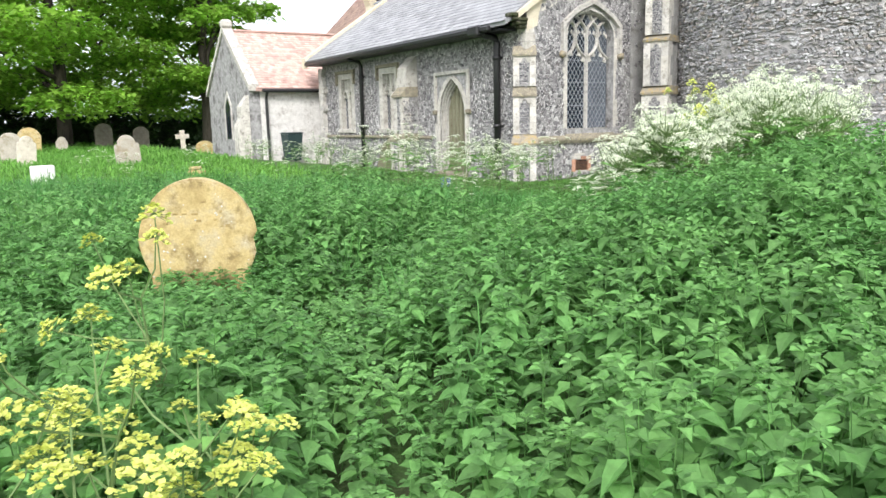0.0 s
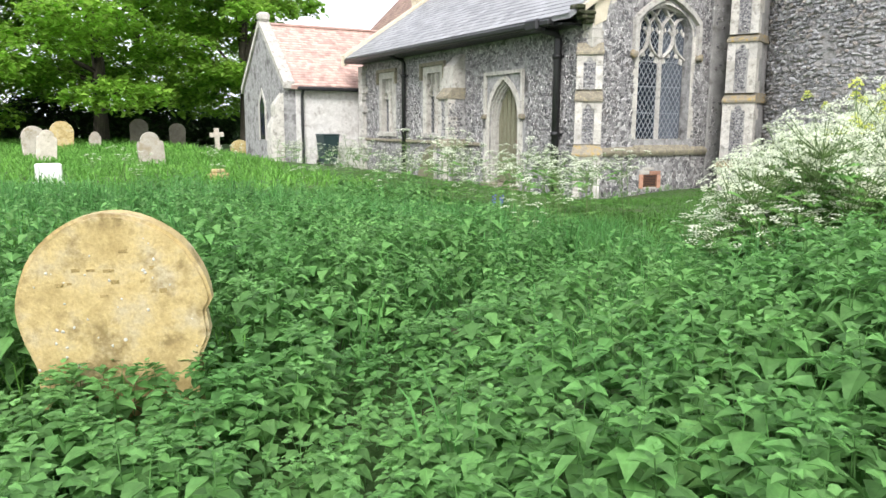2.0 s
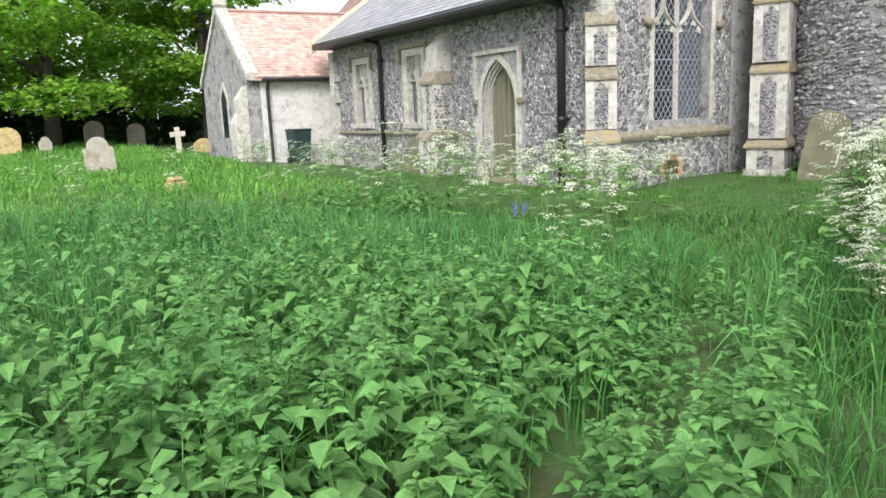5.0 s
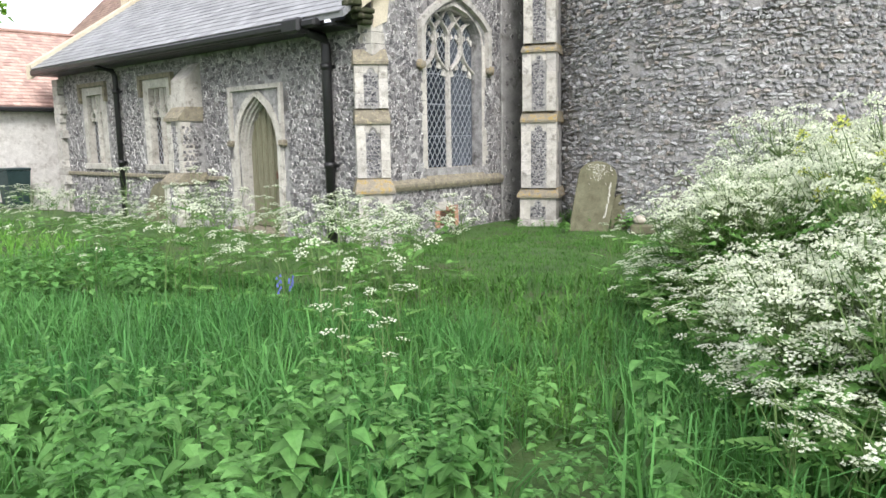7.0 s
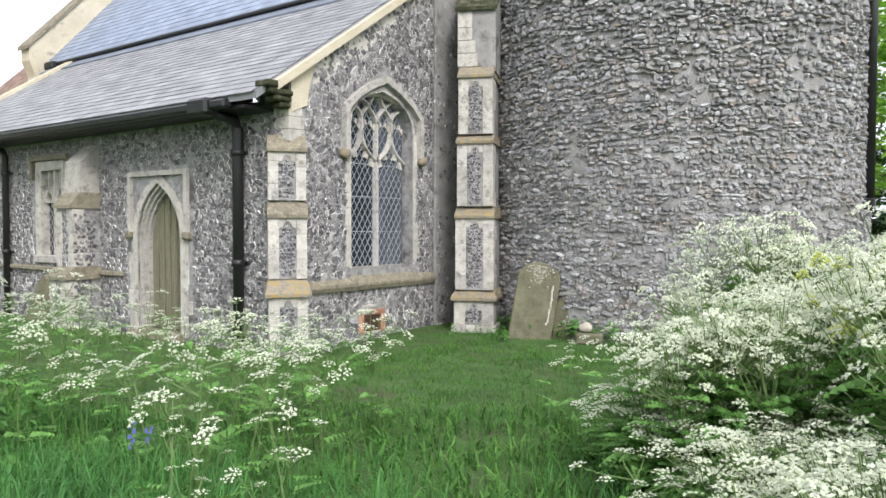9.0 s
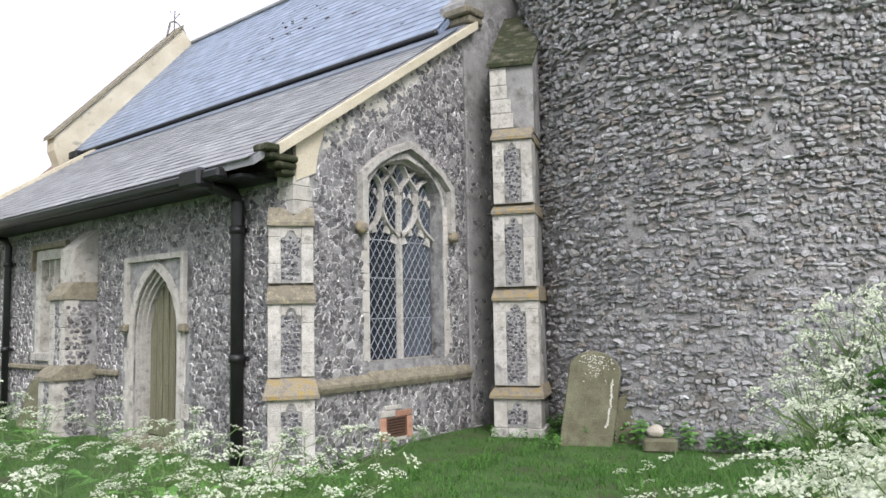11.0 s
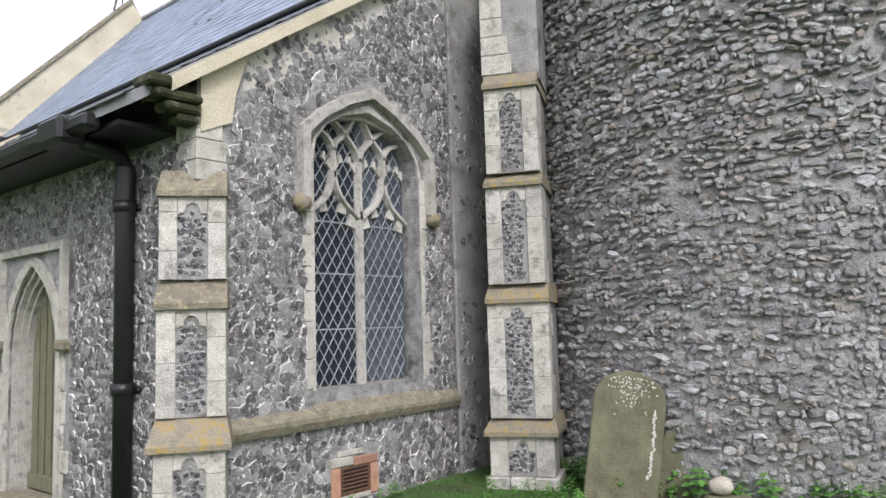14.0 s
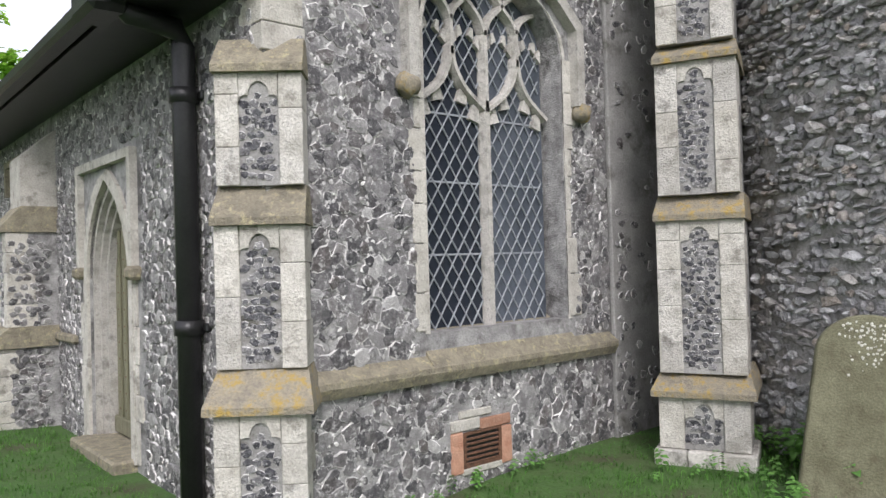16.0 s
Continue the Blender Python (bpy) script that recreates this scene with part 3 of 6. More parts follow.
    structure("wall_nave_west", bm, "tower_mortar", "nave end wall of flint beside the tower", category="wall")
    structure("nave_kneeler", boxes((14.18, 14.62, WY - 0.12, WY + 0.4, 6.5, 6.62), (14.26, 14.62, WY - 0.08, WY + 0.4, 6.38, 6.5), bevel=0.02), "drip", "moulded kneeler stone at the nave eaves", category="kneeler")


build_roofs()


# ---- rain goods on the long wall ----
def build_rainwater():
    g = thing("gutter", "long black cast-iron gutter under the slate eaves", "gutter")
    bm = boxes((EAVE_X - 0.1, EAVE_X + 0.06, WY + 0.55, SIDE_END, EAVE_Z - 0.13, EAVE_Z), bevel=0.03)
    part("channel", bm, "black_iron", g)
    part("soffit_board", boxes((EAVE_X + 0.07, WX, WY + 0.3, SIDE_END, EAVE_Z - 0.13, EAVE_Z - 0.09)), "black_iron", g, "black soffit board")
    part("outlet_box", boxes((EAVE_X - 0.16, EAVE_X + 0.1, 14.9, 15.35, EAVE_Z - 0.2, EAVE_Z + 0.04), bevel=0.04), "black_iron", g, "black outlet box")
    for y, r in ((15.0, 0.082), (22.4, 0.062)):
        p = thing("downpipe", "black cast-iron downpipe against the flint wall", "downpipe", group="downpipes")
        part("pipe", tube(bmesh.new(), [(EAVE_X + 0.06, y, EAVE_Z - 0.1), (EAVE_X + 0.12, y, EAVE_Z - 0.17), (WX - 0.16, y, EAVE_Z - 0.22), (WX - 0.11, y, EAVE_Z - 0.34), (WX - 0.11, y, ground_z(WX, y) - 0.05)], r, 10), "black_iron", p, smooth=True)
        for z in (2.85, 1.25):
            part("collar", tube(bmesh.new(), [(WX - 0.11, y, z), (WX - 0.11, y, z + 0.1)], r + 0.02, 10), "black_iron", p, smooth=True)
            part("bracket", boxes((WX - 0.04, WX, y - 0.13, y + 0.13, z + 0.02, z + 0.08), bevel=0.01), "black_iron", p)


build_rainwater()


# ---- windows ----
def diamond_lattice(bm, half, z0, z1, m, sx, sz, w, v, head=None):
    """Lead cames crossing as diamonds inside a light, clipped to an outline given by head(u)."""
    top = (lambda u: z1) if head is None else head
    k = sz / sx
    for sign in (1, -1):
        c = z0 - half * k
        while c < z1 + half * k:
            # z = c + sign * k * u
            run = []
            for i in range(41):
                u = -half + 2 * half * i / 40
                z = c + sign * k * u
                if z0 <= z <= top(u):
                    run.append((u, z))
                elif run:
                    break
            if len(run) > 1:
                bar_along(bm, [run[0], run[-1]], w, 0.012, m @ Matrix.Translation((0, v, 0)))
            c += sz
    return bm


def arch_top(u):
    u = abs(u)
    pts = sorted((abs(a), z) for a, z in ARCH[:5])
    for (a, za), (b, zb) in zip(pts, pts[1:]):
        if a <= u <= b:
            return za + (zb - za) * (u - a) / (b - a)
    return 3.42


def smooth_line(pts, n=5):
    """Points along a soft curve through the given ones."""
    out = []
    p = [Vector(q) for q in pts]
    for i in range(len(p) - 1):
        a, b, c, d = p[max(i - 1, 0)], p[i], p[i + 1], p[min(i + 2, len(p) - 1)]
        for k in range(n):
            t = k / n
            out.append(tuple(0.5 * ((2 * b) + (c - a) * t + (2 * a - 5 * b + 4 * c - d) * t * t + (3 * b - a - 3 * c + d) * t ** 3)))
    return out + [tuple(p[-1])]


def build_traceried_window():
    m = Matrix.Translation((WIN, WY, 0))
    win = thing("window_1", "two-light pointed church window with stone tracery and diamond leading", "window", kind="structure")
    # jambs and arch ring in two orders
    full = [(-0.74, 1.2)] + ARCH + [(0.74, 1.2)]

    def grown(line, d):
        return [(u + math.copysign(d, u) if abs(u) > 0.01 else 0.0, z + (d * (0.2 + 1.0 * max(0.0, 1 - abs(u) / 0.7)) if z > 1.5 else 0)) for u, z in line]

    part("frame", prism_between(bmesh.new(), grown(full, 0.012), grown(full, -0.05), 0.30, m @ Matrix.Translation((0, -0.012, 0))), "limestone", win, "pale moulded stone jambs")
    part("inner_frame", prism_between(bmesh.new(), grown(full, -0.05), grown(full, -0.10), 0.16, m @ Matrix.Translation((0, 0.09, 0))), "limestone", win)
    # quoin blocks along the jambs
    random.seed(11)
    for s in (-1, 1):
        z = 1.22
        while z < 3.35:
            h = random.uniform(0.2, 0.36)
            w = random.uniform(0.06, 0.17)
            u0, u1 = sorted((s * 0.752, s * (0.752 + w)))
            part("quoin", box(bmesh.new(), WIN + u0, WIN + u1, WY - 0.014, WY + 0.1, z, z + h - 0.008, bevel=0.006), "limewash", win)
            z += h
    # hood mould with label stops
    hood_in = [(-0.85, 2.98), (-0.85, 3.61), (-0.64, 3.80), (-0.33, 3.98), (0, 4.11), (0.33, 3.98), (0.64, 3.80), (0.85, 3.61), (0.85, 2.98)]
    hood_out = [(-0.94, 2.98), (-0.94, 3.66), (-0.69, 3.88), (-0.36, 4.08), (0, 4.22), (0.36, 4.08), (0.69, 3.88), (0.94, 3.66), (0.94, 2.98)]
    part("hood_mould", prism_between(bmesh.new(), hood_out, hood_in, 0.12, m @ Matrix.Translation((0, -0.1, 0))), "limestone", win, "projecting stone hood mould")
    for s in (-1, 1):
        bm = bmesh.new()
        bmesh.ops.create_icosphere(bm, subdivisions=2, radius=0.1, matrix=m @ Matrix.Translation((s * 0.93, -0.06, 2.93)) @ Matrix.Diagonal((1.0, 0.8, 0.85, 1)))
        for v in bm.verts:
            v.co += Vector((0, 0, 0.02 * math.sin(v.co.x * 60)))
        part("label_stop", bm, "lichen", win, "worn lichened carved label stop", True)
    # mullion, lights and tracery bars
    t = m @ Matrix.Translation((0, 0.12, 0))
    part("mullion", bar_along(bmesh.new(), [(0, 1.18), (0, 2.96)], 0.085, 0.13, t), "limestone", win, "central stone mullion")
    lines = [
        smooth_line([(-0.70, 2.88), (-0.58, 2.96), (-0.46, 3.06), (-0.385, 3.20), (-0.36, 3.34)]), smooth_line([(0, 2.88), (-0.12, 2.96), (-0.24, 3.06), (-0.325, 3.20), (-0.35, 3.34)]),
        [(-0.355, 3.28), (-0.355, 3.58)],
        smooth_line([(-0.355, 3.55), (-0.40, 3.64), (-0.49, 3.71), (-0.60, 3.75)]), smooth_line([(-0.355, 3.55), (-0.31, 3.64), (-0.20, 3.74), (-0.10, 3.88), (0, 4.00)]),
        smooth_line([(0, 3.48), (-0.05, 3.60), (-0.15, 3.70), (-0.26, 3.80), (-0.36, 3.86)]),
    ]
    for line in lines:
        for s in (1, -1):
            part("tracery_bar", bar_along(bmesh.new(), [(s * u, z) for u, z in line], 0.058, 0.13, t), "limestone", win)
    part("tracery_bar", bar_along(bmesh.new(), [(0, 2.9), (0, 3.52)], 0.066, 0.135, t), "limestone", win)
    # cusped heads: small stone teeth inside the lights and the upper panels
    for centre, half_w, z in ((-0.355, 0.31, 2.84), (-0.53, 0.15, 3.42), (-0.18, 0.15, 3.42)):
        for side in (-1, 1):
            for k, (u, dz, drop) in enumerate(((0.96, 0.0, 0.10), (0.55, 0.12, 0.085))):
                u0 = centre + side * half_w * u
                tip = (centre + side * half_w * (u - 0.34), z + dz * half_w / 0.31 - drop * half_w / 0.31 * 0.3)
                wedge = [(u0, z + dz * half_w / 0.31 - drop * 0.6), tip, (u0 - side * half_w * 0.16, z + (dz + 0.11) * half_w / 0.31), (u0, z + (dz + 0.09) * half_w / 0.31)]
                for s in (1, -1):
                    part("cusp", extrude_outline([(s * p, q) for p, q in wedge], 0.06, t @ Matrix.Translation((0, 0.04, 0))), "limestone", win)
    # glazing
    left = [(u * 0.95, z) for u, z in ARCH if u <= 0]
    part("pane", extrude_outline([(0.0, 1.2), (-0.7, 1.2)] + left, 0.008, m @ Matrix.Translation((0, 0.2, 0))), "glass", win, "dark leaded glass")
    # the right light's pane has a paler blue-grey base than the left
    part("pane", extrude_outline([(0.0, 1.2), (0.7, 1.2)] + [(-u, z) for u, z in left], 0.008, m @ Matrix.Translation((0, 0.2, 0))), "grey_glass", win, "paler grey leaded glass")
    for s in (-1, 1):
        g = m @ Matrix.Translation((s * 0.355, 0, 0))
        bm = diamond_lattice(bmesh.new(), 0.31, 1.2, 3.2, g, 0.125, 0.19, 0.010, 0.182, lambda u: min(3.12, 2.95 + 0.25 * (1 - abs(u) / 0.31)))
        part("lead_lattice", bm, "lead_came", win, "grey lead cames in diamonds")
    bm = diamond_lattice(bmesh.new(), 0.66, 3.02, 3.98, m, 0.125, 0.19, 0.010, 0.182, lambda u: arch_top(u) - 0.06)
    part("lead_lattice", bm, "lead_came", win)
    for z in (1.75, 2.3, 2.82):
        part("saddle_bar", boxes((WIN - 0.66, WIN + 0.66, WY + 0.188, WY + 0.198, z, z + 0.014)), "lead_came", win)
    # sloping sill
    bm = extrude_outline([(0.03, 0.95), (-0.095, 0.972), (0.0, 1.08), (0.24, 1.235), (0.28, 1.24), (0.28, 1.0)], 1.58, Matrix(((0, 1, 0, WIN - 0.79), (1, 0, 0, WY), (0, 0, 1, 0), (0, 0, 0, 1))))
    bmesh.ops.recalc_face_normals(bm, faces=bm.faces)
    part("sill", bm, "drip", win, "sloping lichened stone sill")


build_traceried_window()

# string course along the end wall
bm = extrude_outline([(0.02, 0.86), (-0.06, 0.86), (-0.10, 0.93), (-0.10, 0.97), (0.02, 1.06)], 3.12, Matrix(((0, 1, 0, 11.02), (1, 0, 0, WY), (0, 0, 1, 0), (0, 0, 0, 1))))
bmesh.ops.recalc_face_normals(bm, faces=bm.faces)
structure("string_course", bm, "drip", "weathered stone string course on the flint wall", category="string course")
structure("pilaster_strip", boxes((14.16, 15.3, WY - 0.05, WY - 0.004, -0.2, 5.9), bevel=0.01), "cement", "dark cement-rendered strip beside the buttress", category="render")


def build_side_window(y, name):
    """A square-headed window of two lights with a moulded label."""
    m = SIDE_M @ Matrix.Translation((-y, 0, 0))
    win = thing(name, "square-headed two-light stone window in the flint side wall", "window", kind="structure")
    out, inn = [(-0.62, SILL), (-0.62, HEAD + 0.05), (0.62, HEAD + 0.05), (0.62, SILL)], [(-0.39, SILL), (-0.39, HEAD - 0.12), (0.39, HEAD - 0.12), (0.39, SILL)]
    part("frame", prism_between(bmesh.new(), out, inn, 0.34, m @ Matrix.Translation((0, -0.012, 0))), "limewash", win, "pale stone surround")
    part("label_mould", prism_between(bmesh.new(), [(-0.72, 2.72), (-0.72, HEAD + 0.16), (0.72, HEAD + 0.16), (0.72, 2.72)], [(-0.63, 2.72), (-0.63, HEAD + 0.07), (0.63, HEAD + 0.07), (0.63, 2.72)], 0.1, m @ Matrix.Translation((0, -0.08, 0))), "drip", win, "square dripstone above")
    part("sill", extrude_outline([(-0.64, SILL - 0.1), (0.64, SILL - 0.1), (0.64, SILL + 0.04), (-0.64, SILL + 0.04)], 0.4, m @ Matrix.Translation((0, -0.07, 0)), 0.012), "limewash", win)
    t = m @ Matrix.Translation((0, 0.05, 0))
    part("mullion", bar_along(bmesh.new(), [(0, SILL), (0, HEAD - 0.1)], 0.13, 0.12, t), "limewash", win)
    for s in (-1, 1):
        for k in (-1, 1):
            part("tracery_bar", bar_along(bmesh.new(), smooth_line([(s * 0.22 + k * 0.17, 2.28), (s * 0.22 + k * 0.13, 2.42), (s * 0.22, 2.54)]), 0.09, 0.12, t), "limewash", win)
            part("cusp", bar_along(bmesh.new(), [(s * 0.22 + k * 0.16, 2.34), (s * 0.22 + k * 0.09, 2.32), (s * 0.22 + k * 0.08, 2.28)], 0.06, 0.08, t), "limewash", win)
        part("tracery_bar", bar_along(bmesh.new(), [(s * 0.22, 2.5), (s * 0.22, HEAD - 0.1)], 0.07, 0.12, t), "limewash", win)
    part("glass", extrude_outline([(-0.45, SILL), (0.45, SILL), (0.45, HEAD - 0.1), (-0.45, HEAD - 0.1)], 0.01, m @ Matrix.Translation((0, 0.15, 0))), "brown_glass", win, "dark brownish glass")
    for s in (-1, 1):
        part("lead_lattice", diamond_lattice(bmesh.new(), 0.18, SILL, 2.55, m @ Matrix.Translation((s * 0.22, 0, 0)), 0.12, 0.17, 0.008, 0.135), "lead_came", win)


build_side_window(SIDE_WINDOWS[0][0], "window_2")
build_side_window(SIDE_WINDOWS[1][0], "window_3")


# ---- the door ----
def build_door():
    m = SIDE_M @ Matrix.Translation((-DOOR_Y, 0, 0))
    d = thing("door_1", "closed plank door of greyed oak in a pointed stone arch", "door", kind="structure")
    full = [(-0.62, 0.06)] + DOOR_ARCH + [(0.62, 0.06)]

    def shrunk(a):
        return [(math.copysign(max(0.0, abs(u) - a), u), z - (a * 0.9 if z > 1.7 else 0)) for u, z in full]

    for k, (a, b, v) in enumerate(((-0.10, 0.0, -0.03), (0.0, 0.035, 0.03), (0.035, 0.07, 0.085), (0.07, 0.10, 0.14))):
        part("arch_order", prism_between(bmesh.new(), shrunk(a), shrunk(b), 0.4 - max(v, 0), m @ Matrix.Translation((0, v, 0))), "limestone" if k else "limewash", d, "moulded stone arch order" if k == 0 else "")
    part("hood_mould", prism_between(bmesh.new(), [(-0.83, 1.72), (-0.83, 2.74), (0.83, 2.74), (0.83, 1.72)], [(-0.75, 1.72), (-0.75, 2.66), (0.75, 2.66), (0.75, 1.72)], 0.09, m @ Matrix.Translation((0, -0.065, 0))), "limewash", d, "square stone hood mould")
    for s in (-1, 1):
        part("label_stop", box(bmesh.new(), *sorted((s * 0.72, s * 0.9)), -0.1, 0.02, 1.62, 1.74, bevel=0.03), "drip", d).matrix_basis = m
        part("spandrel", extrude_outline([(s * 0.745, 1.75), (s * 0.735, 2.655), (s * 0.04, 2.655), (s * 0.14, 2.57), (s * 0.33, 2.43), (s * 0.53, 2.19), (s * 0.66, 1.95), (s * 0.72, 1.75)], 0.05, m @ Matrix.Translation((0, 0.012, 0))), "limewash", d)
        z = 0.06
        random.seed(21 + s)
        while z < 1.62:
            h = random.uniform(0.22, 0.38)
            u0, u1 = sorted((s * 0.724, s * random.uniform(0.76, 0.90)))
            part("quoin", box(bmesh.new(), u0, u1, -0.02, 0.1, z, min(z + h, 1.66) - 0.008, bevel=0.006), "limewash", d).matrix_basis = m
            z += h
    # the leaf, in planks with cover strips and rows of studs
    for i in range(6):
        u = -0.525 + i * 0.175
        zt = 2.38 - 1.5 * max(0, abs(u + 0.0875) - 0.06) ** 1.25
        part("plank", box(bmesh.new(), u, u + 0.169, 0.215, 0.26, 0.12, zt, bevel=0.006), "door_wood", d).matrix_basis = m
        if i:
            part("cover_strip", box(bmesh.new(), u - 0.024, u + 0.018, 0.187, 0.215, 0.28, zt - 0.02, bevel=0.008), "door_wood", d).matrix_basis = m
            bm = bmesh.new()
            for k in range(12):
                if 0.36 + k * 0.16 < zt - 0.06:
                    box(bm, u - 0.008, u + 0.004, 0.180, 0.187, 0.36 + k * 0.16, 0.372 + k * 0.16, bevel=0.002)
            tagged(part("studs", bm, "rust", d, "rusty iron studs"), kind="stuff").matrix_basis = m
    part("bottom_rail", box(bmesh.new(), -0.52, 0.52, 0.175, 0.215, 0.12, 0.28, bevel=0.01), "door_wood", d).matrix_basis = m
    part("lock_plate", box(bmesh.new(), 0.27, 0.32, 0.180, 0.19, 1.02, 1.16, bevel=0.003), "rust", d, "rusty lock plate").matrix_basis = m
    part("backing", box(bmesh.new(), -0.62, 0.62, 0.27, 0.30, 0.08, 2.5), "fence", d).matrix_basis = m
    part("threshold", box(bmesh.new(), -0.68, 0.68, -0.2, 0.25, -0.1, 0.10, bevel=0.02), "drip", d, "worn stone step").matrix_basis = m


build_door()


# ---- buttresses ----
def cusped_panel(w, z0, z1, trefoil=True):
    """The outline of a flushwork panel with a small three-lobed head."""
    if not trefoil:
        return [(-w, z0), (w, z0), (w, z1 - 0.06), (w * 0.35, z1 - 0.05), (w * 0.3, z1), (-w * 0.3, z1), (-w * 0.35, z1 - 0.05), (-w, z1 - 0.06)]
    s = w
    head = [(s, -1.25), (s, -0.95), (s * 0.96, -0.8), (s * 0.72, -0.72), (s * 0.55, -0.74), (s * 0.52, -0.5), (s * 0.4, -0.22), (s * 0.2, -0.06), (0, 0)]
    right = [(u, z1 + z * w) for u, z in head]
    return [(-w, z0), (w, z0)] + right + [(-u, z) for u, z in right[-2::-1]]


PANELS = []


def build_buttress(m, half, depth, stages, label):
    """A buttress whose face lies at v = 0 of m. stages: from below, (z0, z1, set_back, cap_height, panel_half_width, cap_material, half_width)."""
    b = thing("buttress", label, "buttress", kind="structure")
    random.seed(int(half * 1000))
    for z0, z1, back, cap, pw, capmat, half in stages:
        part("core", box(bmesh.new(), -half + 0.02, half - 0.02, back + 0.02, depth, z0, z1), "cement", b).matrix_basis = m
        # ashlar blocks either side of the panel, and round the corner
        for s in (-1, 1):
            z = z0
            k = random.randint(0, 1)
            while z < z1 - 0.01:
                h = min(random.uniform(0.22, 0.46), z1 - z)
                if z1 - z - h < 0.1:
                    h = z1 - z
                u0, u1 = sorted((s * (pw + 0.004), s * half))
                part("ashlar", box(bmesh.new(), u0, u1, back, back + (0.20 if k % 2 else 0.34), z + 0.001, z + h - 0.002, bevel=0.004), random.choice(("limewash", "limewash", "limestone")), b).matrix_basis = m
                z += h
                k += 1
        head = z1 - 0.05
        outline = cusped_panel(pw, z0 + 0.03, head)
        # stone over the panel's head
        top = [(pw, z1)] + [(u, z) for u, z in outline[2:]] + [(-pw, z1)]
        part("panel_head", extrude_outline(top, 0.1, m @ Matrix.Translation((0, back + 0.003, 0))), "limewash", b)
        PANELS.append((b, m @ Matrix.Translation((0, back + 0.02, 0)), pw, z0 + 0.03, head))
        if cap:
            o, lip = (0.055, 0.05) if z0 < 0.5 else (0.04, 0.014)
            nb = back + (0.14 if cap > 0.15 else 0.06)
            prof = [(back - o, z1), (back - o, z1 + 0.045), (nb + 0.0, z1 + cap), (depth, z1 + cap), (depth, z1)]
            mm = m @ Matrix(((0, 1, 0, -half - lip), (1, 0, 0, 0), (0, 0, 1, 0), (0, 0, 0, 1)))
            bm = extrude_outline(prof, 2 * (half + lip), mm)
            for v in bm.verts:
                q = m.inverted() @ v.co
                if q.z > z1 + 0.06:
                    q.x *= half / (half + lip)
                    v.co = m @ q
            bmesh.ops.recalc_face_normals(bm, faces=bm.faces)
            part("weathering", bm, capmat, b, "sloping lichened drip stone")
    return b


def face_matrix(lx, ly, rx, ry):
    """The frame of an upright face seen from outside, from its left foot to its right foot: u to the right, v inwards."""
    e = Vector((rx - lx, ry - ly, 0)).normalized()
    n = Vector((-e.y, e.x, 0))
    return Matrix(((e.x, n.x, 0, (lx + rx) / 2), (e.y, n.y, 0, (ly + ry) / 2), (0, 0, 1, 0), (0, 0, 0, 1)))


LB_M = face_matrix(10.53, 14.09, 10.95, 13.76)
RB_M = face_matrix(13.775, 13.292, 14.04, 12.698)
build_buttress(LB_M, 0.265, 0.75, [(-0.1, 0.87, -0.05, 0.24, 0.115, "lichen", 0.265), (1.11, 1.955, 0.05, 0.24, 0.115, "drip", 0.265), (2.195, 2.87, 0.12, 0.24, 0.115, "drip", 0.26)], "corner buttress of pale ashlar with flint flushwork panels")
build_buttress(RB_M, 0.315, 1.6, [(0.22, 0.62, -0.01, 0.17, 0.14, "lichen", 0.33), (0.79, 1.97, 0.04, 0.20, 0.14, "lichen", 0.32), (2.17, 3.20, 0.07, 0.16, 0.13, "lichen", 0.30), (3.36, 4.28, 0.10, 0.20, 0.12, "lichen", 0.285)], "tall stepped buttress with ochre lichened drip stones")
# plinth and top stage of the tall buttress
for u0, u1 in ((-0.37, -0.13), (-0.125, 0.12), (0.125, 0.37)):
    part("plinth_stone", box(bmesh.new(), u0, u1, -0.05, 0.5, -0.1, 0.215, bevel=0.012), "limestone", bpy.data.objects["buttress.001"]).matrix_basis = RB_M
part("top_stage", extrude_outline([(0.24, 4.4), (0.24, 5.42), (1.7, 6.66), (1.7, 4.4)], 0.62, RB_M @ Matrix(((0, 1, 0, -0.31), (1, 0, 0, 0), (0, 0, 1, 0), (0, 0, 0, 1)))), "cement", bpy.data.objects["buttress.001"], "rendered upper stage")
part("top_slope", extrude_outline([(0.18, 5.40), (0.18, 5.46), (1.7, 6.74), (1.7, 6.68)], 0.70, RB_M @ Matrix(((0, 1, 0, -0.36), (1, 0, 0, 0), (0, 0, 1, 0), (0, 0, 0, 1)))), "moss", bpy.data.objects["buttress.001"], "mossy sloping top")
random.seed(8)
z = 4.49
while z < 5.36:
    h = random.uniform(0.2, 0.3)
    part("ashlar", box(bmesh.new(), -0.325, -0.325 + random.uniform(0.22, 0.34), 0.225, 0.5, z, min(z + h, 5.41) - 0.006, bevel=0.007), "limewash", bpy.data.objects["buttress.001"]).matrix_basis = RB_M
    z += h
# quoins that rise from the corner buttress to the kneeler
random.seed(9)
z = 3.02
while z < 3.4:
    part("ashlar", box(bmesh.new(), WX - 0.012, WX + random.uniform(0.22, 0.36), WY - 0.014, WY + 0.3, z, z + 0.17, bevel=0.006), "limewash", bpy.data.objects["buttress"])
    z += 0.176


